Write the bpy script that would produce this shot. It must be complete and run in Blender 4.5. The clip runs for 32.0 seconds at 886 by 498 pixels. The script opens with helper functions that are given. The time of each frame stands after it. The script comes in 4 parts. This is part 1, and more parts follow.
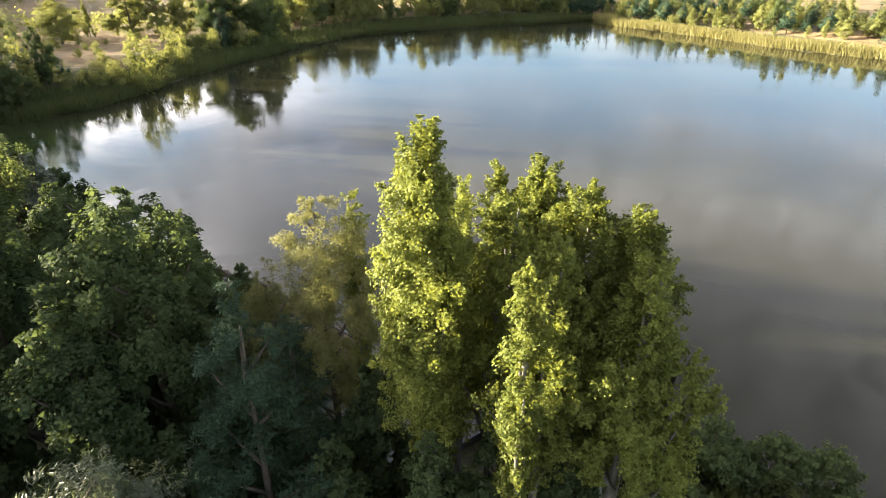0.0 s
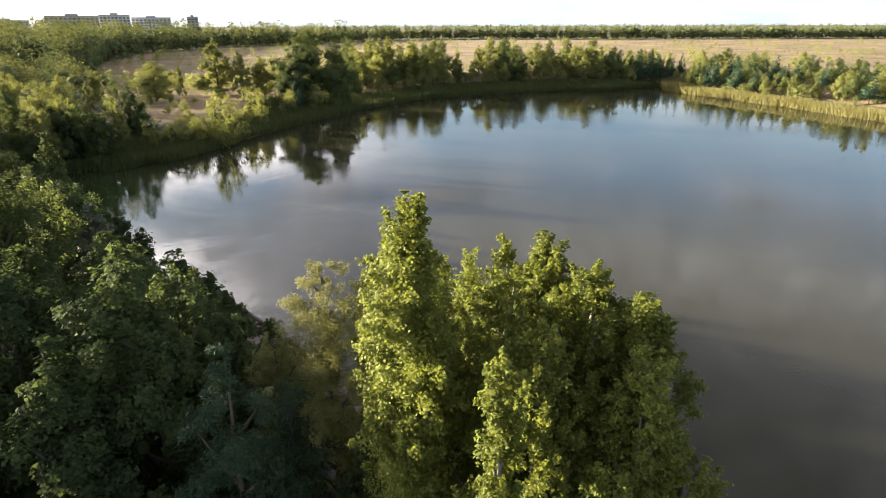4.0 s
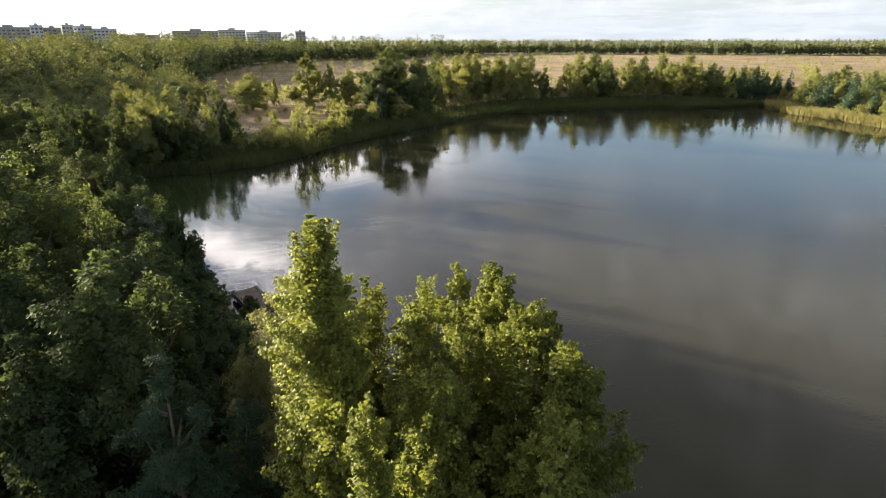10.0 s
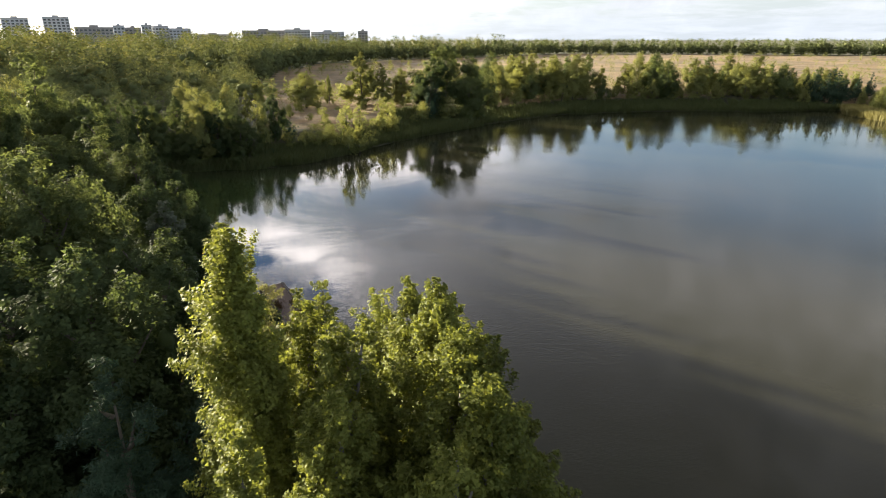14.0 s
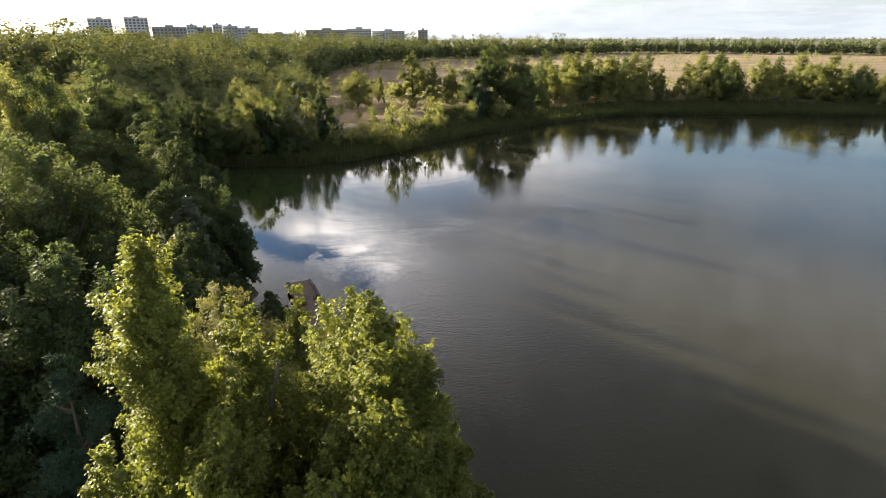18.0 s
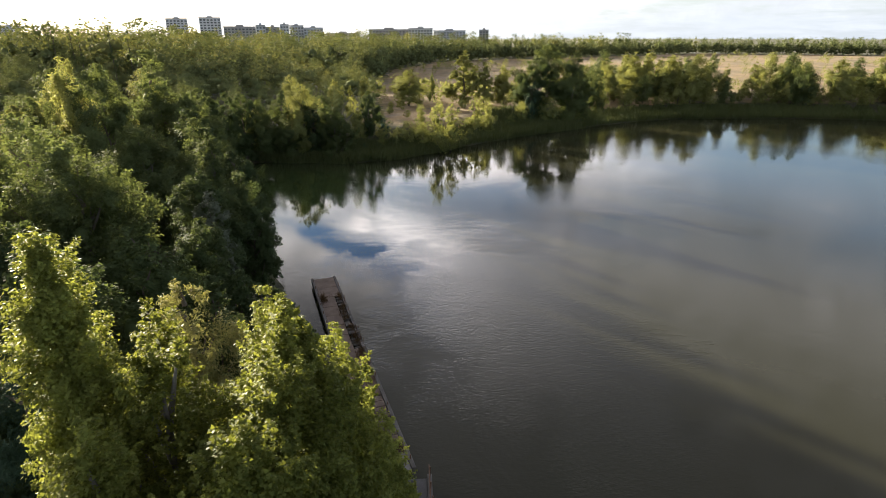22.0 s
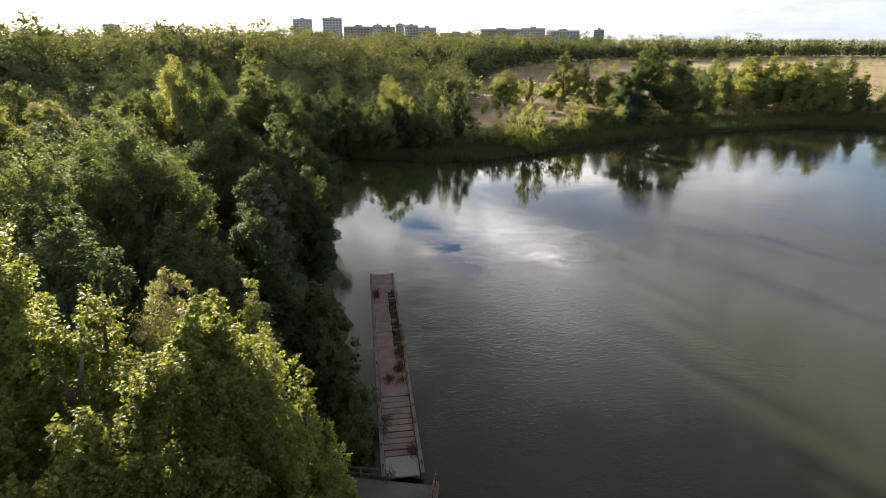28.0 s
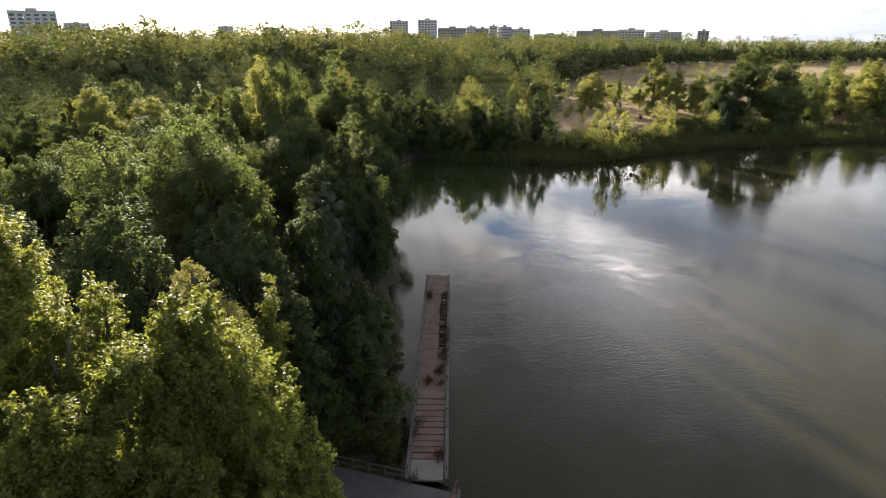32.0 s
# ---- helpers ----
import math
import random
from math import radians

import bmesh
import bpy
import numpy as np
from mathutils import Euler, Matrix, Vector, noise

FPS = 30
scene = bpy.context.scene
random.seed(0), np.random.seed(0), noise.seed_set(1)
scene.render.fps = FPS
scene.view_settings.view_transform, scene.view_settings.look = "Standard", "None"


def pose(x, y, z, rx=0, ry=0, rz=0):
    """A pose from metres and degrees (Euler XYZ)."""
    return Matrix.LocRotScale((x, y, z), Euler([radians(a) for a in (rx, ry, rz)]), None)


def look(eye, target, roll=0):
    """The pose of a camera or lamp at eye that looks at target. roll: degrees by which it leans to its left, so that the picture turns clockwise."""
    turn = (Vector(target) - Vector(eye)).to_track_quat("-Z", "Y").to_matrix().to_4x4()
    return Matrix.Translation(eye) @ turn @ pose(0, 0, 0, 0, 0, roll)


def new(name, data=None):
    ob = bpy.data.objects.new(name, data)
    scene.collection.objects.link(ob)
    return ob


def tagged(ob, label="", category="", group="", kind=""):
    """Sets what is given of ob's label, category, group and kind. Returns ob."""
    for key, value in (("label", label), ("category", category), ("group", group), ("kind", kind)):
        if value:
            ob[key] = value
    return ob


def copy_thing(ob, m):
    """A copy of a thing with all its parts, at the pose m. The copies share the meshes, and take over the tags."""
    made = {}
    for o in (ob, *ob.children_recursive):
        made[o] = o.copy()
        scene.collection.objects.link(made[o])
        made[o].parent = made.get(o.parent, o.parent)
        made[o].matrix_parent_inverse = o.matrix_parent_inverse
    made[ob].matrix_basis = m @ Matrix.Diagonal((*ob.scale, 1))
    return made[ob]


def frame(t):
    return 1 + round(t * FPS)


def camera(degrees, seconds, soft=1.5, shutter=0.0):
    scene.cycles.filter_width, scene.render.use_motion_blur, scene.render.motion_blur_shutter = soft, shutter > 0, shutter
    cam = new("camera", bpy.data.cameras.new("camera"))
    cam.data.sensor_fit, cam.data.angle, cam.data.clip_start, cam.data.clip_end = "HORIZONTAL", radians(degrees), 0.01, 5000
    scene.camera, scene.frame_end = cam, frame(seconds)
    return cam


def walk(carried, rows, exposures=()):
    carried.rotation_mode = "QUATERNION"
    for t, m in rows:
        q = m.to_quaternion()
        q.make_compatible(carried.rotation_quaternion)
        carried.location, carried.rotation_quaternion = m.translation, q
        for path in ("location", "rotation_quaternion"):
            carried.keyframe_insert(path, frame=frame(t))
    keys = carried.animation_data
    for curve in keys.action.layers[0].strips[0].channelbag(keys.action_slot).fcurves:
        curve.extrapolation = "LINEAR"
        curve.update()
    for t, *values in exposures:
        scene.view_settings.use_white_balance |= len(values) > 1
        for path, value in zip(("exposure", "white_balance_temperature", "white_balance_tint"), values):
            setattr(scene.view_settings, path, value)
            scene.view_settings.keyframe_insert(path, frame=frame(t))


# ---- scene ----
# Camera: a slow flight to the right along the bank, turning left. Rows: seconds, place, heading, tilt down, lean.
FLIGHT = (
    (0, -10.710, 3.643, 24.490, 37.080, 27.552, -0.337),
    (0.5, -10.463, 3.617, 24.507, 36.040, 26.841, -0.271),
    (1, -10.234, 3.576, 24.520, 34.990, 26.078, -0.228),
    (1.5, -10.013, 3.537, 24.548, 33.948, 25.357, -0.175),
    (2, -9.781, 3.489, 24.591, 33.015, 24.609, -0.149),
    (2.5, -9.525, 3.412, 24.633, 32.273, 23.875, -0.159),
    (3, -9.261, 3.321, 24.660, 31.652, 23.181, -0.190),
    (3.5, -8.993, 3.251, 24.689, 30.947, 22.450, -0.199),
    (5.5, -7.688, 2.990, 24.797, 28.094, 20.503, -0.205),
    (6, -7.351, 2.900, 24.798, 27.304, 20.478, -0.194),
    (7, -6.637, 2.763, 24.844, 25.653, 20.483, -0.139),
    (8, -5.930, 2.586, 24.851, 24.015, 20.487, -0.124),
    (9, -5.253, 2.442, 24.845, 22.421, 20.481, -0.137),
    (10, -4.550, 2.329, 24.785, 20.917, 20.461, -0.118),
    (11, -3.805, 2.330, 24.740, 19.419, 20.472, -0.104),
    (12, -3.024, 2.411, 24.746, 17.925, 20.474, -0.106),
    (13, -2.169, 2.471, 24.759, 16.435, 20.480, -0.120),
    (14, -1.386, 2.440, 24.776, 14.990, 20.494, -0.099),
    (14.5, -1.003, 2.419, 24.786, 14.258, 20.494, -0.102),
    (16.5, 0.530, 2.384, 24.824, 11.304, 20.536, -0.190),
    (17, 0.907, 2.429, 24.833, 10.572, 20.542, -0.182),
    (18, 1.657, 2.599, 24.844, 9.114, 20.582, -0.159),
    (19, 2.398, 2.773, 24.857, 7.652, 20.603, -0.165),
    (20, 3.157, 2.874, 24.850, 6.212, 20.581, -0.141),
    (21, 4.021, 3.041, 24.810, 4.696, 20.609, -0.095),
    (22, 4.897, 3.206, 24.761, 3.164, 20.604, -0.062),
    (23, 5.732, 3.320, 24.720, 1.629, 20.621, -0.037),
    (24, 6.528, 3.370, 24.736, 0.127, 20.612, -0.022),
    (25, 7.330, 3.444, 24.766, -1.391, 20.638, -0.016),
    (25.5, 7.704, 3.514, 24.780, -2.269, 20.628, -0.008),
    (27.5, 9.006, 3.891, 24.826, -6.548, 20.623, 0.086),
    (28, 9.336, 3.997, 24.840, -7.665, 20.614, 0.106),
    (29, 9.995, 4.230, 24.871, -9.903, 20.591, 0.098),
    (30, 10.659, 4.457, 24.891, -12.123, 20.580, 0.095),
    (31, 11.313, 4.685, 24.908, -14.391, 20.539, 0.117),
    (32, 11.950, 4.925, 24.934, -16.656, 20.510, 0.164),
)


def flown(x, y, z, heading, tilt, lean):
    a, b = radians(heading), radians(tilt)
    return look((x, y, z), (x + math.sin(a) * math.cos(b), y + math.cos(a) * math.cos(b), z - math.sin(b)), lean)


cam = camera(76.19, 32.0, soft=0.65)
walk(cam, [(r[0], flown(*r[1:])) for r in FLIGHT], [(0, 3.42), (1.5, 3.32), (3.5, 2.95), (5.5, 2.52), (14, 2.52), (32, 2.52)])

# ---------------------------------------------------------------- light
SUN_HEADING, SUN_HEIGHT = -41.0, 9.2
sun_way = Vector((math.sin(radians(SUN_HEADING)) * math.cos(radians(SUN_HEIGHT)),
                  math.cos(radians(SUN_HEADING)) * math.cos(radians(SUN_HEIGHT)), math.sin(radians(SUN_HEIGHT))))
sun = new("sun", bpy.data.lights.new("sun", "SUN"))
sun.data.energy, sun.data.angle, sun.data.color = 5.0, radians(1.0), (1.0, 0.87, 0.65)
sun.matrix_world = look(sun_way * 100, (0, 0, 0))


class Nodes:
    """Short writing of node trees."""

    def __init__(self, tree):
        self.tree = tree
        tree.nodes.clear()

    def add(self, kind, **inputs):
        settings = inputs.pop("settings", {})
        n = self.tree.nodes.new(kind)
        if "operation" in settings:
            n.operation = settings["operation"]
        if "data_type" in settings:
            n.data_type, n.blend_type = settings["data_type"], settings["blend_type"]
        if "attribute_name" in settings:
            n.attribute_name = settings["attribute_name"]
        for k, v in inputs.items():
            key = int(k[1:]) if k[0] == "i" and k[1:].isdigit() else k.replace("_", " ")
            self.put(n.inputs[key], v)
        return n

    def put(self, socket, v):
        if hasattr(v, "is_output"):
            self.tree.links.new(v, socket)
        else:
            socket.default_value = v

    def math(self, op, a, b=0.0, c=0.0):
        n = self.add("ShaderNodeMath", i0=a, i1=b, i2=c, settings={"operation": op})
        return n.outputs[0]

    def vmath(self, op, a, b=(0, 0, 0)):
        n = self.add("ShaderNodeVectorMath", i0=a, i1=b, settings={"operation": op})
        return n.outputs["Value"] if op in ("DOT_PRODUCT", "LENGTH") else n.outputs["Vector"]

    def mix(self, f, a, b, blend="MIX"):
        n = self.add("ShaderNodeMix", settings={"data_type": "RGBA", "blend_type": blend})
        for s, v in ((n.inputs[0], f), (n.inputs[6], a), (n.inputs[7], b)):
            self.put(s, v)
        return n.outputs[2]

    def ramp(self, f, stops):
        n = self.add("ShaderNodeValToRGB", Fac=f)
        e = n.color_ramp.elements
        while len(e) < len(stops):
            e.new(0.5)
        for s, (p, c) in zip(e, stops):
            s.position = p
            s.color = (c, c, c, 1) if isinstance(c, (int, float)) else (*c, 1)
        return n.outputs["Color"]

    def noise(self, vector, scale, detail=4.0, rough=0.55, distortion=0.0):
        n = self.add("ShaderNodeTexNoise", Scale=scale, Detail=detail, Roughness=rough, Distortion=distortion)
        if vector is not None:
            self.put(n.inputs["Vector"], vector)
        return n.outputs["Fac"]


world = bpy.data.worlds.new("world")
scene.world = world
world.use_nodes = True
N = Nodes(world.node_tree)
sky = N.add("ShaderNodeTexSky")
sky.sky_type, sky.sun_disc, sky.sun_elevation, sky.sun_rotation = "NISHITA", False, radians(SUN_HEIGHT), radians(SUN_HEADING)
sky.air_density, sky.dust_density, sky.ozone_density = 1.0, 1.5, 1.0
way = N.add("ShaderNodeTexCoord").outputs["Generated"]
xyz = N.add("ShaderNodeSeparateXYZ", Vector=way)
up = N.math("MAXIMUM", xyz.outputs[2], 0.0)
flat = N.math("DIVIDE", 1.0, N.math("ADD", up, 0.12))
plane = N.add("ShaderNodeCombineXYZ", X=N.math("MULTIPLY", xyz.outputs[0], flat), Y=N.math("MULTIPLY", xyz.outputs[1], flat), Z=3.1)
deck = N.noise(plane.outputs[0], 1.05, 7.0, 0.56, 0.3)
wisp = N.noise(plane.outputs[0], 3.0, 5.0, 0.6, 0.6)
cover = N.ramp(N.math("ADD", N.math("MULTIPLY", deck, 0.8), N.math("MULTIPLY", wisp, 0.2)), [(0.41, 0.0), (0.58, 1.0)])
toward = N.math("POWER", N.math("MAXIMUM", N.vmath("DOT_PRODUCT", way, tuple(sun_way)), 0.0), 4.5)
thick = N.ramp(deck, [(0.45, 1.0), (0.75, 0.62)])
cloud = N.mix(toward, (5.7, 5.45, 5.6, 1), (29.0, 26.2, 24.5, 1))
cloud = N.mix(1.0, cloud, thick, "MULTIPLY")
cloud = N.mix(1.0, cloud, N.ramp(up, [(0.25, 1.1), (0.45, 0.66), (0.8, 0.28)]), "MULTIPLY")
# A bright bank of cloud low over the far shore, a bright rim along a slanting blue gap above it, clearer air to the right.
turn = N.math("MULTIPLY", N.math("ARCTAN2", xyz.outputs[0], xyz.outputs[1]), 57.3)
lift = N.math("MULTIPLY", N.math("ARCSINE", xyz.outputs[2]), 57.3)
waver = N.math("MULTIPLY", N.math("SUBTRACT", N.noise(way, 11.0, 6.0, 0.62, 0.5), 0.5), 9.0)


def band(value, centre, half):
    q = N.math("DIVIDE", N.math("SUBTRACT", value, centre), half)
    return N.math("EXPONENT", N.math("MULTIPLY", N.math("MULTIPLY", q, q), -1.0))


slant = N.math("ADD", N.math("SUBTRACT", N.math("SUBTRACT", lift, 18.6), N.math("MULTIPLY", N.math("ADD", turn, 10.0), 0.44)), waver)
rim_light = N.math("MULTIPLY", band(slant, -2.3, 2.6), band(turn, 4.0, 11.0))
low_bank = N.math("MULTIPLY", band(N.math("ADD", lift, N.math("MULTIPLY", waver, 0.4)), 11.3, 2.0), band(turn, 10.0, 24.0))
gap = N.ramp(N.math("MULTIPLY", band(N.math("SUBTRACT", slant, N.math("MULTIPLY", waver, 0.55)), 0.1, 1.5), band(turn, -3.0, 11.0)), [(0.3, 0.0), (0.55, 0.95)])
clear = N.math("MULTIPLY", band(lift, 10.5, 4.5), N.ramp(N.math("MULTIPLY", turn, 0.01), [(0.15, 0.0), (0.3, 1.0)]))
shining = N.math("ADD", 1.0, N.math("ADD", N.math("MULTIPLY", rim_light, 3.5), N.math("MULTIPLY", low_bank, 0.9)))
shining = N.math("MULTIPLY", shining, N.math("SUBTRACT", 1.0, N.math("MULTIPLY", band(lift, 16.4, 2.0), 0.4)))
heavy = N.math("MULTIPLY", N.ramp(N.math("MULTIPLY", slant, 0.1), [(0.2, 0.0), (0.6, 0.6)]), band(turn, -14.0, 20.0))
shining = N.math("MULTIPLY", shining, N.math("SUBTRACT", 1.0, heavy))
shining = N.math("MULTIPLY", shining, N.ramp(N.noise(way, 16.0, 5.0, 0.6, 0.4), [(0.3, 0.62), (0.7, 1.2)]))
cloud = N.mix(1.0, cloud, shining, "MULTIPLY")
cover = N.math("MINIMUM", 1.0, N.math("ADD", cover, N.math("ADD", rim_light, low_bank)))
cover = N.math("MAXIMUM", cover, N.ramp(up, [(0.22, 0.0), (0.36, 0.9)]))
cover = N.math("MULTIPLY", cover, N.math("SUBTRACT", 1.0, N.math("MAXIMUM", gap, N.math("MULTIPLY", clear, 0.9))))
haze = N.ramp(up, [(0.02, 1.0), (0.13, 0.0)])
blue = N.mix(1.0, sky.outputs[0], (0.98, 1.14, 1.48, 1), "MULTIPLY")
blue = N.mix(gap, blue, N.mix(1.0, blue, (0.42, 0.66, 0.95, 1), "MULTIPLY"))
air = N.mix(N.math("MULTIPLY", cover, 0.9), blue, cloud)
pale = N.mix(toward, (3.4, 3.75, 4.2, 1), (8.0, 7.8, 7.5, 1))
air = N.mix(N.math("MULTIPLY", haze, 0.85), air, pale)
N.add("ShaderNodeOutputWorld", Surface=N.add("ShaderNodeBackground", Color=air, Strength=0.043).outputs[0])


# ---------------------------------------------------------------- materials
def material(name):
    m = bpy.data.materials.new(name)
    m.use_nodes = True
    return m, Nodes(m.node_tree)


def finish(n, shader):
    return n.add("ShaderNodeOutputMaterial", Surface=shader)


def bump(n, height, strength, distance):
    return n.add("ShaderNodeBump", Height=height, Strength=strength, Distance=distance).outputs[0]


def world_place(n):
    return n.add("ShaderNodeNewGeometry").outputs["Position"]


def leaf_material(name, dark, light, thin=0.35, gloss=0.5, shine=0.12):
    m, n = material(name)
    geo = n.add("ShaderNodeNewGeometry")
    tree = n.add("ShaderNodeObjectInfo").outputs["Random"]
    each = geo.outputs["Random Per Island"]
    patch, spread = n.noise(geo.outputs["Position"], 0.55, 3.0), n.noise(geo.outputs["Position"], 0.11, 2.0)
    f = n.math("ADD", n.math("MULTIPLY", each, 0.45), n.math("ADD", n.math("MULTIPLY", patch, 0.4), n.math("MULTIPLY", tree, 0.35)))
    f = n.math("SUBTRACT", n.math("ADD", f, n.math("MULTIPLY", spread, 0.5)), 0.36)
    base = n.mix(f, (*dark, 1), (*light, 1))
    surface = n.add("ShaderNodeBsdfPrincipled", Base_Color=base, Roughness=gloss, Specular_IOR_Level=shine)
    through_leaf = n.add("ShaderNodeBsdfTranslucent", Color=n.mix(0.5, base, (light[0] * 1.5, light[1] * 1.4, light[2] * 0.6, 1)))
    finish(n, n.add("ShaderNodeMixShader", i0=thin, i1=surface.outputs[0], i2=through_leaf.outputs[0]).outputs[0])
    return m


def plain(name, a, b, rough, scale, relief=0.0, depth=0.02):
    m, n = material(name)
    p = world_place(n)
    big = n.noise(p, scale, 5.0)
    small = n.noise(p, scale * 9, 4.0)
    f = n.ramp(n.math("ADD", n.math("MULTIPLY", big, 0.65), n.math("MULTIPLY", small, 0.35)), [(0.32, 0.0), (0.68, 1.0)])
    s = n.add("ShaderNodeBsdfPrincipled", Base_Color=n.mix(f, (*a, 1), (*b, 1)), Roughness=rough)
    if relief:
        n.put(s.inputs["Normal"], bump(n, small, relief, depth))
    finish(n, s.outputs[0])
    return m


LEAF_POPLAR = leaf_material("poplar_leaves", (0.018, 0.034, 0.01), (0.272, 0.302, 0.076), 0.38, 0.55, 0.08)
LEAF_BROAD = leaf_material("broad_leaves", (0.026, 0.044, 0.023), (0.1, 0.132, 0.056), 0.34, 0.7, 0.04)
LEAF_FOREST = leaf_material("forest_leaves", (0.036, 0.056, 0.028), (0.148, 0.18, 0.074), 0.38, 0.7, 0.04)
LEAF_YELLOW = leaf_material("yellowing_leaves", (0.09, 0.112, 0.042), (0.29, 0.3, 0.115), 0.38, 0.7, 0.04)
LEAF_FAR = leaf_material("far_leaves", (0.05, 0.068, 0.034), (0.17, 0.19, 0.08), 0.16, 0.8, 0.03)
LEAF_FAR_YELLOW = leaf_material("far_yellowing_leaves", (0.08, 0.095, 0.04), (0.25, 0.25, 0.095), 0.16, 0.8, 0.03)
LEAF_WILLOW = leaf_material("willow_leaves", (0.12, 0.13, 0.05), (0.28, 0.275, 0.12), 0.35, 0.6)
LEAF_SILVER = leaf_material("silver_leaves", (0.06, 0.078, 0.05), (0.15, 0.175, 0.125), 0.3, 0.5, 0.3)
NEEDLES = leaf_material("pine_needles", (0.022, 0.045, 0.027), (0.055, 0.092, 0.055), 0.15, 0.7)
REED = leaf_material("reed_blades", (0.04, 0.058, 0.022), (0.115, 0.13, 0.05), 0.3, 0.55)
REED_DRY = leaf_material("dry_reed_blades", (0.1, 0.105, 0.035), (0.25, 0.225, 0.1), 0.3, 0.6)
GRASS = leaf_material("grass_blades", (0.035, 0.05, 0.012), (0.1, 0.11, 0.03), 0.3, 0.55)
DRY_TUFT = leaf_material("dry_weeds", (0.06, 0.04, 0.02), (0.14, 0.09, 0.05), 0.2, 0.8)
BARK = plain("bark", (0.05, 0.04, 0.03), (0.14, 0.12, 0.095), 0.9, 2.0, 0.6)
BARK_PALE = plain("pale_bark", (0.07, 0.065, 0.05), (0.16, 0.15, 0.125), 0.85, 2.5, 0.5)
CONCRETE = plain("weathered_concrete", (0.1, 0.072, 0.057), (0.2, 0.15, 0.12), 0.9, 1.2, 0.5, 0.01)
CONCRETE_DARK = plain("damp_concrete", (0.07, 0.065, 0.06), (0.15, 0.14, 0.13), 0.85, 0.8, 0.5, 0.01)
CONCRETE_PALE = plain("pale_concrete", (0.16, 0.15, 0.14), (0.27, 0.255, 0.235), 0.9, 1.0, 0.5, 0.01)
ASPHALT = plain("grey_asphalt", (0.06, 0.06, 0.063), (0.12, 0.12, 0.123), 0.85, 0.7, 0.5, 0.01)
RUST = plain("rusty_steel", (0.09, 0.045, 0.025), (0.2, 0.11, 0.06), 0.75, 4.0, 0.4, 0.004)
PANEL = plain("facade_panels", (0.4, 0.42, 0.45), (0.52, 0.53, 0.55), 0.85, 0.2)
PANEL_BROWN = plain("brown_facade", (0.26, 0.25, 0.25), (0.36, 0.345, 0.335), 0.85, 0.2)
PANEL_WHITE = plain("white_facade", (0.42, 0.42, 0.41), (0.55, 0.55, 0.53), 0.8, 0.2)


def glass_dark():
    m, n = material("dark_window_glass")
    f = n.add("ShaderNodeObjectInfo").outputs["Random"]
    finish(n, n.add("ShaderNodeBsdfPrincipled", Base_Color=n.mix(f, (0.06, 0.065, 0.07, 1), (0.14, 0.15, 0.16, 1)), Roughness=0.15).outputs[0])
    return m


GLASS = glass_dark()


def water_material():
    m, n = material("lake_water")
    p = world_place(n)
    turned = n.add("ShaderNodeMapping", Vector=p, Rotation=(0, 0, radians(-38)), Scale=(1.0, 2.6, 1.0)).outputs[0]
    ripple = n.noise(turned, 2.2, 3.0, 0.55)
    swell = n.noise(turned, 0.45, 2.0, 0.5)
    fine = n.noise(turned, 5.0, 2.0, 0.5)
    calm = n.ramp(n.noise(p, 0.035, 4.0, 0.6, 0.8), [(0.44, 0.1), (0.62, 1.0)])
    gust = n.vmath("LENGTH", n.vmath("MULTIPLY", n.vmath("SUBTRACT", p, (14.0, 50.0, 0.0)), (0.055, 0.035, 0.0)))
    gust = n.ramp(n.math("ADD", gust, n.math("MULTIPLY", n.math("SUBTRACT", n.noise(p, 0.13, 4.0, 0.65, 0.6), 0.5), 2.2)), [(0.45, 1.0), (0.95, 0.0)])
    height = n.math("MULTIPLY", n.math("ADD", n.math("MULTIPLY", ripple, 0.5), n.math("MULTIPLY", swell, 0.5)), calm)
    height = n.math("ADD", height, n.math("MULTIPLY", n.math("ADD", n.math("MULTIPLY", fine, 0.35), n.math("MULTIPLY", ripple, 0.6)), gust))
    mud = n.ramp(n.noise(p, 0.02, 3.0), [(0.35, (0.0255, 0.0258, 0.0145)), (0.7, (0.0335, 0.0332, 0.0185))])
    # Inlet: murky green water, with the trees' reflection painted into the base colour.
    inlet = n.vmath("LENGTH", n.vmath("SUBTRACT", p, (-18.0, 92.0, 0.0)))
    green_reflection = n.ramp(n.math("ADD", n.math("MULTIPLY", inlet, 0.01), n.math("MULTIPLY", n.noise(p, 0.15, 3.0), 0.12)), [(0.2, 1.0), (0.42, 0.0)])
    mud = n.mix(green_reflection, mud, (0.034, 0.052, 0.017, 1))
    s = n.add("ShaderNodeBsdfPrincipled", Base_Color=mud, Roughness=0.01, IOR=1.33, Normal=bump(n, height, 0.5, 0.045))
    finish(n, s.outputs[0])
    return m


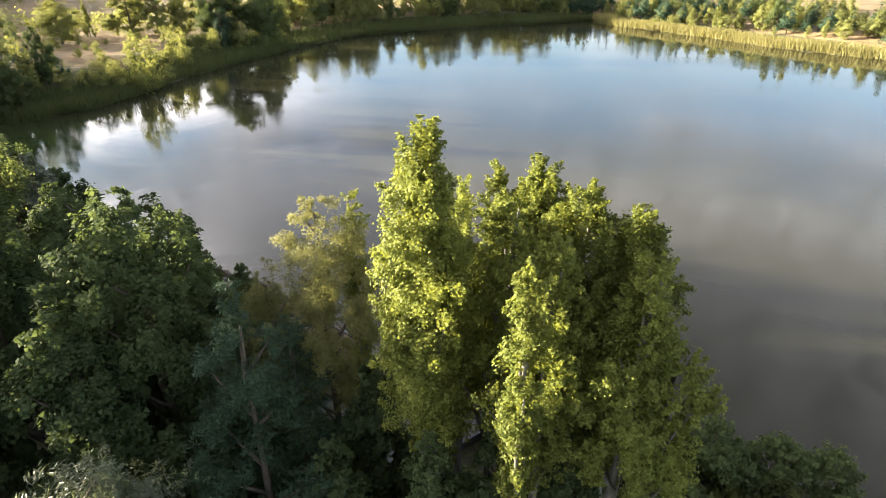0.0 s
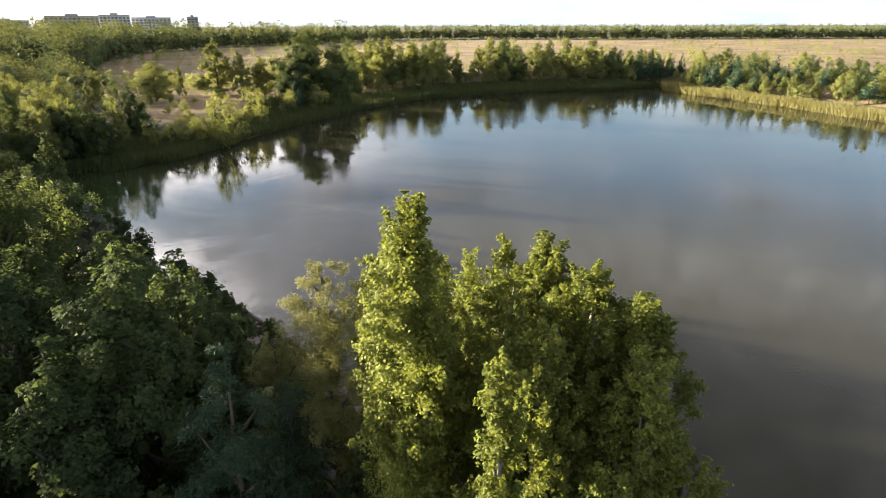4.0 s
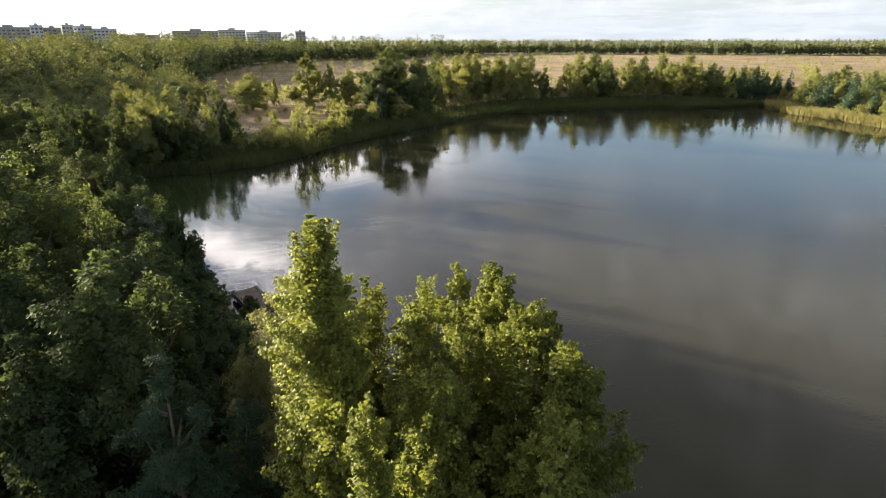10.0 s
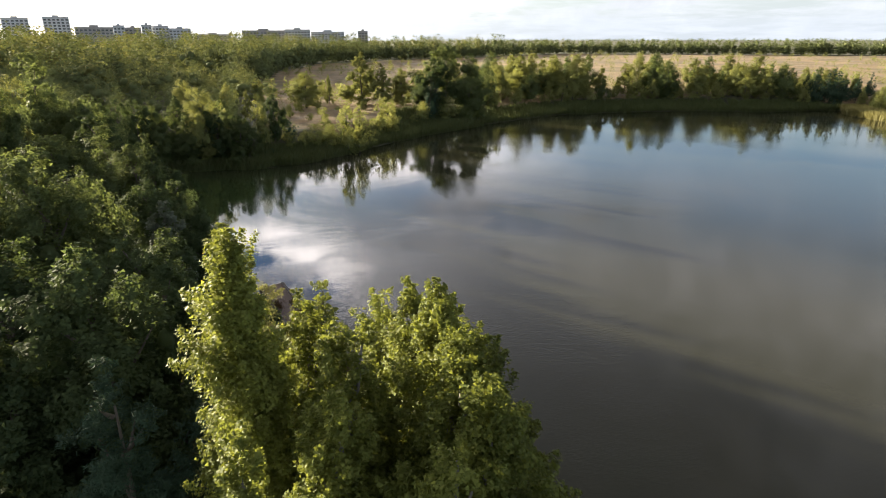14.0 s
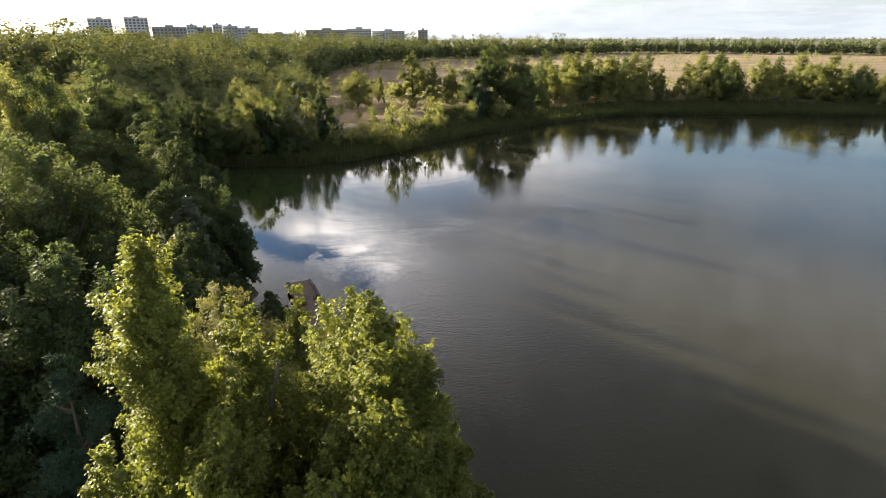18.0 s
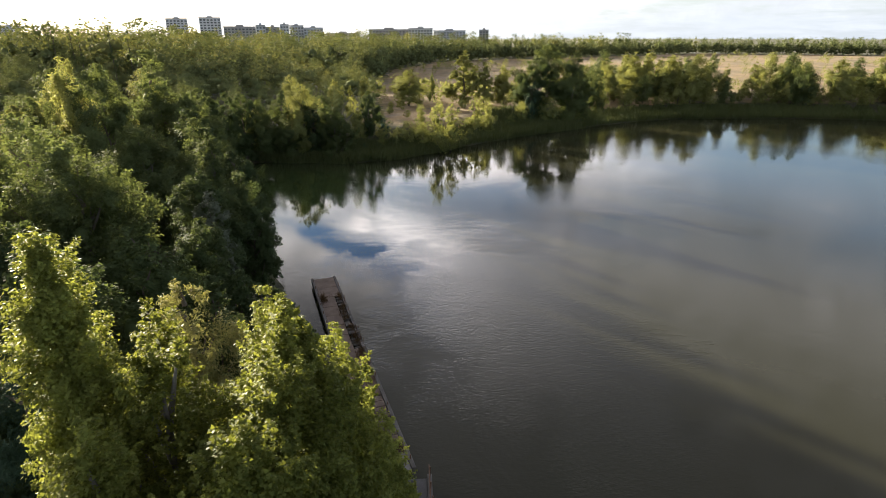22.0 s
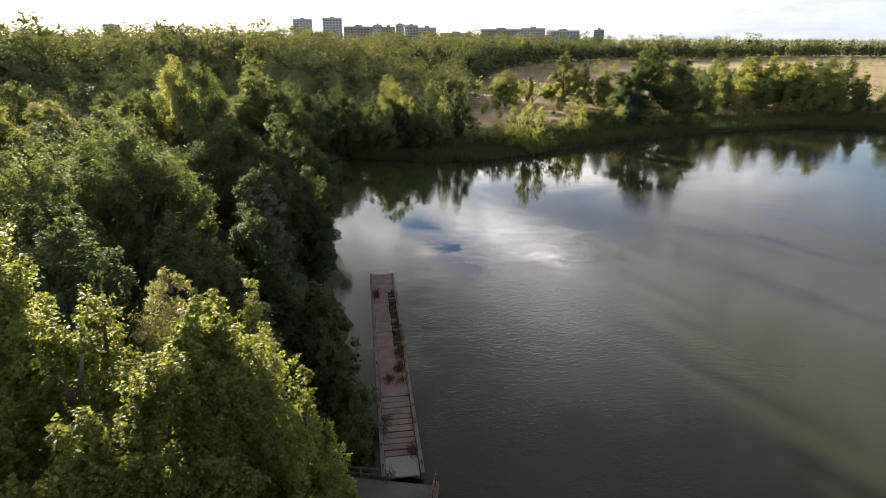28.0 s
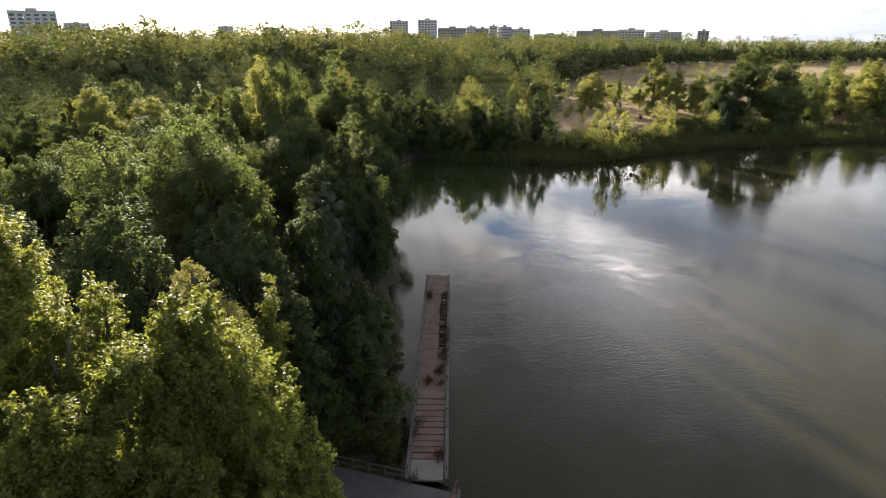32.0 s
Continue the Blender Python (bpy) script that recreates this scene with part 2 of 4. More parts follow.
def ground_material():
    m, n = material("ground_cover")
    p = world_place(n)
    field = n.add("ShaderNodeAttribute", settings={"attribute_name": "cover"}).outputs["Fac"]
    big, mid, fine = n.noise(p, 0.03, 5.0), n.noise(p, 0.25, 5.0, 0.65), n.noise(p, 2.5, 4.0, 0.7)
    litter = n.mix(n.ramp(mid, [(0.35, 0.0), (0.65, 1.0)]), (0.035, 0.038, 0.016, 1), (0.085, 0.08, 0.035, 1))
    dry = n.mix(n.ramp(n.math("ADD", n.math("MULTIPLY", big, 0.6), n.math("MULTIPLY", mid, 0.4)), [(0.36, 0.0), (0.62, 1.0)]), (0.1, 0.085, 0.04, 1), (0.32, 0.21, 0.1, 1))
    sand = n.mix(mid, (0.15, 0.12, 0.09, 1), (0.26, 0.205, 0.15, 1))
    dry = n.mix(n.ramp(n.noise(p, 0.06, 4.0), [(0.55, 0.0), (0.68, 0.8)]), dry, sand)
    edge = n.math("ADD", field, n.math("MULTIPLY", n.math("SUBTRACT", mid, 0.5), 0.7))
    c = n.mix(n.ramp(edge, [(0.4, 0.0), (0.6, 1.0)]), litter, dry)
    c = n.mix(0.65, c, n.mix(1.0, c, n.ramp(fine, [(0.3, 0.35), (0.7, 1.5)]), "MULTIPLY"))
    s = n.add("ShaderNodeBsdfPrincipled", Base_Color=c, Roughness=0.95, Normal=bump(n, n.math("ADD", fine, mid), 0.8, 0.25))
    finish(n, s.outputs[0])
    return m


WATER, GROUND = water_material(), ground_material()


# ---------------------------------------------------------------- mesh helpers
def part(name, bm, mat, parent=None, label=""):
    me = bpy.data.meshes.new(name)
    bm.to_mesh(me)
    bm.free()
    return part_of(name, me, mat, parent, label)


def part_of(name, me, mat, parent=None, label=""):
    if mat is not None and not me.materials:
        me.materials.append(mat)
    ob = new(name, me)
    ob.parent = parent
    if label:
        ob["label"] = label
    return ob


def sheet(name, verts, faces, smooth=False):
    """A mesh from arrays: verts (n, 3), faces (m, 3 or 4) or a list of such arrays."""
    verts = np.asarray(verts, np.float32)
    kinds = [np.asarray(f, np.int32) for f in (faces if isinstance(faces, list) else [faces])]
    loops = np.concatenate([f.ravel() for f in kinds])
    sizes = np.concatenate([np.full(len(f), f.shape[1], np.int32) for f in kinds])
    me = bpy.data.meshes.new(name)
    me.vertices.add(len(verts))
    me.vertices.foreach_set("co", verts.ravel())
    me.loops.add(len(loops))
    me.loops.foreach_set("vertex_index", loops)
    me.polygons.add(len(sizes))
    me.polygons.foreach_set("loop_start", np.concatenate([[0], np.cumsum(sizes)[:-1]]).astype(np.int32))
    flags = smooth if isinstance(smooth, (list, tuple)) else [smooth] * len(kinds)
    me.polygons.foreach_set("use_smooth", np.concatenate([np.full(len(f), g) for f, g in zip(kinds, flags)]))
    me.update(calc_edges=True)
    return me


def ball(level_of):
    bm = bmesh.new()
    bmesh.ops.create_icosphere(bm, subdivisions=level_of, radius=1.0)
    v = np.array([q.co[:] for q in bm.verts])
    f = np.array([[q.index for q in p.verts] for p in bm.faces])
    bm.free()
    return v, f


BALLS = {k: ball(k) for k in (1, 2)}


def box(bm, x0, y0, z0, x1, y1, z1, bevel=0.0):
    made = bmesh.ops.create_cube(bm, size=1.0, matrix=Matrix.Translation(((x0 + x1) / 2, (y0 + y1) / 2, (z0 + z1) / 2)) @ Matrix.Diagonal((x1 - x0, y1 - y0, z1 - z0, 1)))
    if bevel:
        edges = {e for v in made["verts"] for e in v.link_edges}
        bmesh.ops.bevel(bm, geom=list(edges), offset=bevel, segments=1, affect="EDGES")
    return bm


def tube(paths, sides=6):
    """Tapered tubes. paths: lists of (point, radius)."""
    vs, fs, base = [], [], 0
    ang = np.arange(sides) * 2 * np.pi / sides
    for path in paths:
        pts = np.array([p for p, _ in path], float)
        for i, (p, r) in enumerate(path):
            d = pts[min(i + 1, len(pts) - 1)] - pts[max(i - 1, 0)]
            d = d / (np.linalg.norm(d) + 1e-9)
            a = np.cross(d, (0.31, 0.87, 0.38))
            a /= np.linalg.norm(a) + 1e-9
            b = np.cross(d, a)
            vs.append(pts[i] + r * (np.cos(ang)[:, None] * a + np.sin(ang)[:, None] * b))
        for i in range(len(path) - 1):
            for j in range(sides):
                k = (j + 1) % sides
                fs.append((base + i * sides + j, base + i * sides + k, base + (i + 1) * sides + k, base + (i + 1) * sides + j))
        base += len(path) * sides
    return np.concatenate(vs), np.array(fs)


def unit(v):
    return v / (np.linalg.norm(v, axis=-1, keepdims=True) + 1e-9)


def leaves(rng, centre, facing, length, width, fold=0.18, plain_leaf=False):
    """One folded diamond a leaf, round its centre, facing more or less as told."""
    n = len(centre)
    facing = unit(facing)
    a = unit(np.cross(facing, unit(rng.normal(size=(n, 3)))))
    b = np.cross(facing, a)
    s = rng.uniform(0.65, 1.35, (n, 1))
    la, wb = a * length * s / 2, b * width * s / 2
    if plain_leaf:
        v = np.stack([centre - la, centre + la * 0.6 + wb, centre + la * 0.75 - wb], 1).reshape(-1, 3)
        return v, np.arange(3 * n).reshape(n, 3)
    lift = facing * width * s * fold
    v = np.stack([centre - la, centre + wb + lift, centre + la, centre - wb + lift], 1).reshape(-1, 3)
    return v, np.arange(4 * n).reshape(n, 4)


PROFILES = {
    "round": lambda u: np.clip(np.sin(np.pi * np.clip(0.12 + 0.88 * u, 0, 1)) ** 0.6, 0, 1),
    "egg": lambda u: np.clip((1 - u) ** 0.55 * np.minimum(1, 0.45 + u * 3.2), 0.08, 1),
    "column": lambda u: np.clip((1 - u) ** 0.36 * np.minimum(1, 0.35 + u * 1.7), 0.16, 1),
    "cone": lambda u: np.clip((1 - u) ** 0.85, 0.04, 1),
}


def tree_shape(rng, height, width, profile, start, count, shoots, leaf, slim=0.7, upward=0.35, plain_leaf=False, core=0, plume=1.0):
    """Crown and wood of a tree: leafy shoots that rise and spread to an uneven outline. Returns crown verts, faces, wood verts, faces."""
    z0, size = height * start, width / 2
    ph = rng.uniform(0, 6.28, 4)

    def lumps(a, u):
        return 1 + 0.2 * np.sin(2 * a + 4 * u + ph[0]) + 0.16 * np.sin(3 * a - 7 * u + ph[1]) + 0.12 * np.sin(5 * a + 15 * u + ph[2])

    boughs = max(6, shoots // (6 if profile == "column" else 9))
    u = ((np.arange(boughs) + rng.uniform(0, 1, boughs)) / boughs) ** 0.85
    prof = PROFILES[profile](u)
    ang = np.arange(boughs) * 2.399 + rng.uniform(-0.5, 0.5, boughs)
    tall = 1.0 + 0.8 * upward
    ball_r = size * (0.62 if boughs < 10 or profile == "column" else 0.5 if boughs < 20 else 0.4 if boughs < 32 else 0.33) * rng.uniform(0.7, 1.3, boughs) * np.clip(prof + 0.3, 0.45, 1)
    r = np.maximum(size * prof * lumps(ang, u) * rng.uniform(0.4, 1.08, boughs) - ball_r * 0.5, 0)
    mid = np.stack([r * np.cos(ang), r * np.sin(ang), z0 + (height - z0) * u - ball_r * 0.5 * tall], 1)
    side = np.stack([np.cos(ang), np.sin(ang), np.zeros(boughs)], 1)
    of = np.concatenate([np.arange(boughs), rng.choice(boughs, max(shoots - boughs, 1), p=ball_r ** 2 / (ball_r ** 2).sum())])
    way = unit(unit(rng.normal(size=(len(of), 3))) + side[of] * 0.45 + (0, 0, 0.35 + 0.6 * upward))
    long = ball_r[of] * rng.uniform(0.7, 1.3, len(of)) * plume
    root = mid[of]
    own = rng.choice(len(of), count, p=long / long.sum())
    s = rng.uniform(0.45, 1.02, count) if core else rng.uniform(0.12, 1, count) ** 0.8
    fat = ball_r[of][own] * (0.3 * np.clip(1.0 - s ** 2.2, 0, 1) ** 0.7 + (0.1 if core else 0.04)) * (1.0 if shoots > 150 else 1.3)
    pos = root[own] + way[own] * (long[own] * s)[:, None] * (1, 1, tall) + rng.normal(size=(count, 3)) * (fat * 0.62)[:, None]
    out = pos - (0, 0, z0 + (height - z0) * 0.4)
    face = way[own] * (0.75 if core else 0.45) + unit(out) * 0.3 + rng.normal(size=(count, 3)) * 0.45 + (0, 0, 0.3)
    wide_now = np.percentile(np.hypot(pos[:, 0], pos[:, 1]), 95) / size
    low_z, top_z = np.percentile(pos[:, 2], 0.5), np.percentile(pos[:, 2], 99.85)

    def settle(p):
        p[:, :2] /= wide_now
        p[:, 2] = np.clip(z0 * 0.9 + (p[:, 2] - low_z) * (height - z0 * 0.9) / (top_z - low_z), 0.05, height * 1.005)
        return p

    cv, cf = leaves(rng, settle(pos), face, leaf, leaf * slim, plain_leaf=plain_leaf)
    if core:
        v, f = BALLS[core]
        low = u < 0.72
        swell = (ball_r[low] * 0.4)[:, None, None] * rng.uniform(0.75, 1.15, (low.sum(), len(v), 1)) * (1, 1, tall)
        heart = settle((mid[low][:, None] + v[None] * swell).reshape(-1, 3))
        cf = [cf, (f[None] + (np.arange(low.sum()) * len(v))[:, None, None]).reshape(-1, 3) + len(cv)]
        cv = np.concatenate([cv, heart])
    root = settle(mid.copy())
    bend = rng.normal(size=(4, 2)) * width * 0.025
    r0 = 0.012 * height + 0.05
    stem = [((bend[i % 4][0] * (i > 0), bend[i % 4][1] * (i > 0), -0.3 + height * 0.92 * i / 5), r0 * (1 - 0.17 * i)) for i in range(6)]
    paths = [stem]
    for i in range(0, boughs, max(1, boughs // 16)):
        far = np.hypot(*root[i][:2])
        if far < 0.1 * size:
            continue
        zb = max(height * 0.12, root[i][2] - far * rng.uniform(0.7, 1.4) - 0.1 * height * upward)
        bow = root[i] * 0.5 + np.array([0, 0, zb]) * 0.5 + np.array([0, 0, -0.06 * far])
        paths.append([((0, 0, zb), r0 * 0.4), (tuple(bow), r0 * 0.26), (tuple(root[i]), r0 * 0.1)])
    wv, wf = tube(paths, 5)
    return cv, cf, wv, wf


def make_tree(kind, seed, height, width, profile, start, count, lobes, leaf, mat, bark, label, category="tree", group="", **more):
    rng = np.random.default_rng(seed)
    cv, cf, wv, wf = tree_shape(rng, height, width, profile, start, count, lobes, leaf, **more)
    top = new(kind)
    part_of("trunk", sheet("trunk", wv, wf, True), bark, top)
    part_of("crown", sheet("crown", cv, cf, [False, True] if isinstance(cf, list) else False), mat, top)
    return tagged(top, label, category, group)


def set_at(x, y, z, turn=0.0, scale=1.0, tall=1.0):
    return Matrix.Translation((x, y, z)) @ Matrix.Rotation(turn, 4, "Z") @ Matrix.Diagonal((scale, scale, scale * tall, 1))


# ---------------------------------------------------------------- the lie of the land
SHORE = ((6.3, 27), (8.5, 20), (11.5, 14.5), (17, 7), (24, -2), (40, -20), (75, -45), (115, -45), (150, -10), (165, 30), (168, 54), (168, 77), (174, 106),
         (177, 135), (181, 154), (190, 166), (178, 168), (162, 168), (148, 176), (122, 181), (100, 182), (86, 181), (55, 166), (34, 152), (17, 138), (5, 127),
         (-6, 121), (-17, 122), (-27, 122), (-31, 113), (-28, 97), (-22, 80), (-14, 67), (-10, 61), (-7, 53), (-4, 46), (-1.5, 38), (1.0, 32), (2.4, 29))


def smooth_ring(points, steps=5):
    p = np.array(points, float)
    out = []
    for i in range(len(p)):
        a, b, c, d = p[i - 1], p[i], p[(i + 1) % len(p)], p[(i + 2) % len(p)]
        for k in range(steps):
            t = k / steps
            out.append(0.5 * (2 * b + (c - a) * t + (2 * a - 5 * b + 4 * c - d) * t * t + (3 * b - a - 3 * c + d) * t ** 3))
    return np.array(out)


RING = smooth_ring(SHORE)


def off_shore(xy):
    """Distance to the water's edge; negative in the lake."""
    xy = np.atleast_2d(np.asarray(xy, float))
    a, b = RING, np.roll(RING, -1, 0)
    best, inside = np.full(len(xy), 1e9), np.zeros(len(xy), bool)
    for p, q in zip(a, b):
        d = q - p
        t = np.clip(((xy - p) @ d) / (d @ d), 0, 1)
        best = np.minimum(best, np.hypot(*(xy - p - t[:, None] * d).T))
        cross = ((p[1] > xy[:, 1]) != (q[1] > xy[:, 1])) & (xy[:, 0] < (q[0] - p[0]) * (xy[:, 1] - p[1]) / (q[1] - p[1] + 1e-12) + p[0])
        inside ^= cross
    return np.where(inside, -best, best)


def ramp01(x, a, b):
    t = np.clip((x - a) / (b - a), 0, 1)
    return t * t * (3 - 2 * t)


def land(xy):
    xy = np.atleast_2d(np.asarray(xy, float))
    d = off_shore(xy)
    x, y = xy.T
    plateau = 0.7 + 2.6 * ramp01(y + 0.3 * x, 80, 130) + 1.0 * ramp01(y, 118, 130) * (1 - ramp01(x, 30, 70))
    rise = 14 + 16 * ramp01(x, 25, 75)
    bumps = 0.25 * np.sin(x * 0.11 + 1.3) * np.sin(y * 0.13) + 0.12 * np.sin(x * 0.37) * np.sin(y * 0.31 + 2)
    return np.where(d < 0, np.maximum(-0.15 + d * 0.18, -1.8), 0.1 + plateau * ramp01(d, 2, rise) + bumps * ramp01(d, 2, 15))


FIELD = ((-9, 146), (-4, 185), (-12, 240), (-11, 300), (-5, 390), (24, 500), (100, 600), (220, 665), (380, 760), (480, 700), (620, 600), (900, 420), (1100, 150), (700, -100), (260, 20),
         (178, 40), (190, 110), (200, 150), (196, 190), (150, 200), (95, 204), (55, 186), (28, 158), (8, 142))


def in_ring(xy, ring):
    xy = np.atleast_2d(np.asarray(xy, float))
    ring = np.asarray(ring, float)
    hit = np.zeros(len(xy), bool)
    for p, q in zip(ring, np.roll(ring, -1, 0)):
        hit ^= ((p[1] > xy[:, 1]) != (q[1] > xy[:, 1])) & (xy[:, 0] < (q[0] - p[0]) * (xy[:, 1] - p[1]) / (q[1] - p[1] + 1e-12) + p[0])
    return hit


def build_ground():
    rings = np.concatenate([[0.01], np.linspace(3, 260, 110), np.geomspace(264, 4950, 70)])
    seg = 300
    a = np.arange(seg) * 2 * np.pi / seg
    xy = np.stack([(60 + rings[:, None] * np.cos(a)).ravel(), (100 + rings[:, None] * np.sin(a)).ravel()], 1)
    v = np.column_stack([xy, land(xy)])
    i, j = np.meshgrid(np.arange(len(rings) - 1), np.arange(seg), indexing="ij")
    k = (j + 1) % seg
    f = np.stack([i * seg + j, (i + 1) * seg + j, (i + 1) * seg + k, i * seg + k], -1).reshape(-1, 4)
    me = sheet("ground", v, f, True)
    me.attributes.new("cover", "FLOAT", "POINT").data.foreach_set("value", in_ring(xy, FIELD).astype(np.float32))
    tagged(part_of("ground", me, GROUND), "dry straw-coloured field and dark forest floor round the lake", "ground", kind="structure")


def build_water():
    bm = bmesh.new()
    bmesh.ops.create_grid(bm, x_segments=12, y_segments=12, size=0.5, matrix=Matrix.Translation((78, 70, 0)) @ Matrix.Diagonal((260, 280, 1, 1)))
    tagged(part("water", bm, WATER), "calm muddy grey-brown lake water with faint ripples", "lake", kind="structure")


build_ground()
build_water()


# ---------------------------------------------------------------- pier
def build_pier():
    near, far = Vector((3.55, 29.75, 0)), Vector((-4.75, 58.95, 0))
    axis = (far - near)
    length = axis.length
    top = new("pier")
    top.matrix_world = Matrix.Translation(near) @ Matrix.Rotation(math.atan2(axis.y, axis.x) - math.pi / 2, 4, "Z")
    rng = random.Random(4)

    def slab(name, x0, x1, y0, y1, mat, label=""):
        bm = bmesh.new()
        box(bm, x0, 0, 0, x1, y1 - y0, 0.14, 0.014)
        ob = part(name, bm, mat, top, label)
        ob.location = (rng.uniform(-0.012, 0.012), y0, 0.62 + rng.uniform(-0.02, 0.012))
        ob.rotation_euler = (rng.uniform(-0.006, 0.006), rng.uniform(-0.008, 0.008), rng.uniform(-0.006, 0.006))

    # A pale landing slab, narrow slabs with open joints, then long slabs with a broken strip on the lake side.
    slab("landing_slab", -1.0, 1.0, 0.0, 1.7, CONCRETE_PALE, "pale grey worn slab at the pier's foot")
    y = 1.76
    while y < 7.6:
        w = rng.uniform(0.5, 0.72)
        slab("deck_slab", -1.0, 1.0, y, y + w - rng.uniform(0.05, 0.11), CONCRETE)
        y += w
    broken = 12.5, 24.0
    while y < length - 0.3:
        w = min(rng.uniform(1.9, 2.6), length - y)
        if broken[0] < y < broken[1]:
            slab("deck_slab", -1.0, 0.38, y, y + w - 0.025, CONCRETE)
            q = y
            while q < y + w - 0.3:
                if rng.uniform(0, 1) < 0.8:
                    slab("strip_slab", 0.44, 1.0 - rng.uniform(0, 0.1), q, q + rng.uniform(0.22, 0.5), CONCRETE_DARK)
                q += rng.uniform(0.55, 0.85)
        else:
            slab("deck_slab", -1.0, 1.0, y, y + w - 0.03, CONCRETE)
        y += w
    for i in range(14):
        bm = bmesh.new()
        box(bm, -1.0, -0.12, 0.34, 1.0, 0.12, 0.58, 0.01)
        part("cross_beam", bm, CONCRETE_DARK, top).location = (0, 0.5 + i * (length - 1.0) / 13, 0)
    for side in (-1, 1):
        bm = bmesh.new()
        box(bm, side * 1.02, 0, 0.3, side * 1.28, length, 0.84, 0.02) if side > 0 else box(bm, side * 1.28, 0, 0.3, side * 1.02, length, 0.84, 0.02)
        part("edge_beam", bm, CONCRETE_DARK, top)
    for i in range(11):
        for side in (-1, 1):
            bm = bmesh.new()
            bmesh.ops.create_cone(bm, cap_ends=True, segments=10, radius1=0.16, radius2=0.16, depth=2.4, matrix=Matrix.Translation((side * 0.85, 0.6 + i * (length - 1.2) / 10, -0.6)))
            part("pile", bm, CONCRETE_DARK, top)
    for i in range(16):
        for side in (-1, 1):
            if side > 0 and i % 3 == 1:
                continue
            bm = bmesh.new()
            y0 = 0.8 + i * (length - 1.6) / 15
            box(bm, side * 1.15 - 0.035, y0 - 0.035, 0.8, side * 1.15 + 0.035, y0 + 0.035, 0.84 + rng.uniform(0.15, 0.4), 0.008)
            part("stub_post", bm, RUST, top)
    tagged(top, "weathered concrete pier on piles reaching into the lake", "pier")
    turn = top.matrix_world
    blades = []
    patches = ((25.4, -0.85), (25.2, 0.9), (24.6, -0.7), (22.5, 0.75), (20.5, 0.8), (18.6, 0.85), (17.2, 0.9), (16.0, 0.95), (14.2, 0.8), (13.4, 0.85), (11.6, 0.5), (11.0, 0.55), (10.4, -0.4), (9.6, -0.2),
               (10.0, 0.7), (5.2, -0.75), (4.0, -0.7), (2.2, 0.85), (2.0, 0.7), (0.6, -0.9))
    for i in range(32):
        r2 = np.random.default_rng(300 + i)
        along, across = patches[i % len(patches)]
        at = turn @ Vector((across + r2.normal() * 0.1, along + r2.normal() * 0.3, 0.77))
        n = 90
        a = r2.uniform(0, 6.28, n)
        foot = np.column_stack([r2.normal(size=(n, 2)) * (0.17, 0.3), np.zeros(n)]) + np.array(at)
        side = np.column_stack([np.cos(a), np.sin(a), np.zeros(n)]) * 0.018
        tip = foot + np.column_stack([r2.normal(size=(n, 2)) * 0.13, r2.uniform(0.12, 0.42, n)])
        blades.append(np.stack([foot - side, foot + side, tip], 1).reshape(-1, 3))
    v = np.concatenate(blades)
    tagged(part_of("weeds", sheet("weeds", v, np.arange(len(v)).reshape(-1, 3)), DRY_TUFT), "dry brown weeds growing from the pier's joints", "weeds", kind="stuff")


build_pier()


# ---------------------------------------------------------------- trees near the camera
def level(x, y):
    return float(land((x, y))[0])


def stand(tree, x, y, turn=0.0):
    tree.matrix_world = set_at(x, y, level(x, y), turn)
    return tree


# Poplars on the near bank: place, height of the top over the water, width, leaves, lowest green.
POPLARS = ((-3.0, 14.7, 20.95, 2.5, 42000, 0.54, "column"), (-1.5, 15.9, 18.75, 1.7, 14000, 0.42, "column"), (-0.9, 23.0, 16.0, 1.6, 11000, 0.32, "column"),
           (-2.7, 11.0, 18.5, 1.5, 9000, 0.52, "column"), (-1.0, 11.8, 18.4, 3.0, 15000, 0.6, "round"), (-0.6, 13.8, 18.8, 3.0, 20000, 0.6, "round"),
           (0.6, 17.6, 17.8, 2.2, 15000, 0.37, "column"), (1.4, 16.7, 18.4, 2.8, 20000, 0.42, "egg"), (1.9, 15.2, 18.9, 4.1, 34000, 0.58, "round"),
           (2.0, 13.3, 18.6, 4.2, 34000, 0.6, "round"), (1.9, 11.5, 18.5, 3.9, 26000, 0.57, "round"), (0.9, 10.2, 17.9, 3.4, 16000, 0.57, "egg"),
           (2.0, 9.6, 15.3, 2.8, 10000, 0.62, "round"), (2.6, 16.7, 17.5, 3.5, 20000, 0.47, "egg"), (3.4, 17.4, 15.8, 2.6, 14000, 0.47, "egg"), (4.1, 17.5, 13.9, 2.0, 9000, 0.42, "egg"))
for i, (x, y, z, w, n, low, shape) in enumerate(POPLARS):
    stand(make_tree("poplar_tree", 20 + i, z - level(x, y), w, shape, low, int(n * 2.3), 440 if n > 12000 else 230, 0.09, LEAF_POPLAR, BARK_PALE,
                    "tall poplar with sunlit yellow-green leaves on the lake bank" if z > 16.5 else "shorter leafy green poplar among the poplars on the bank",
                    group="poplars on the near bank", slim=0.9, plain_leaf=True, upward=0.95 if shape == "column" else 0.6, plume=1.15), x, y, i * 1.1)

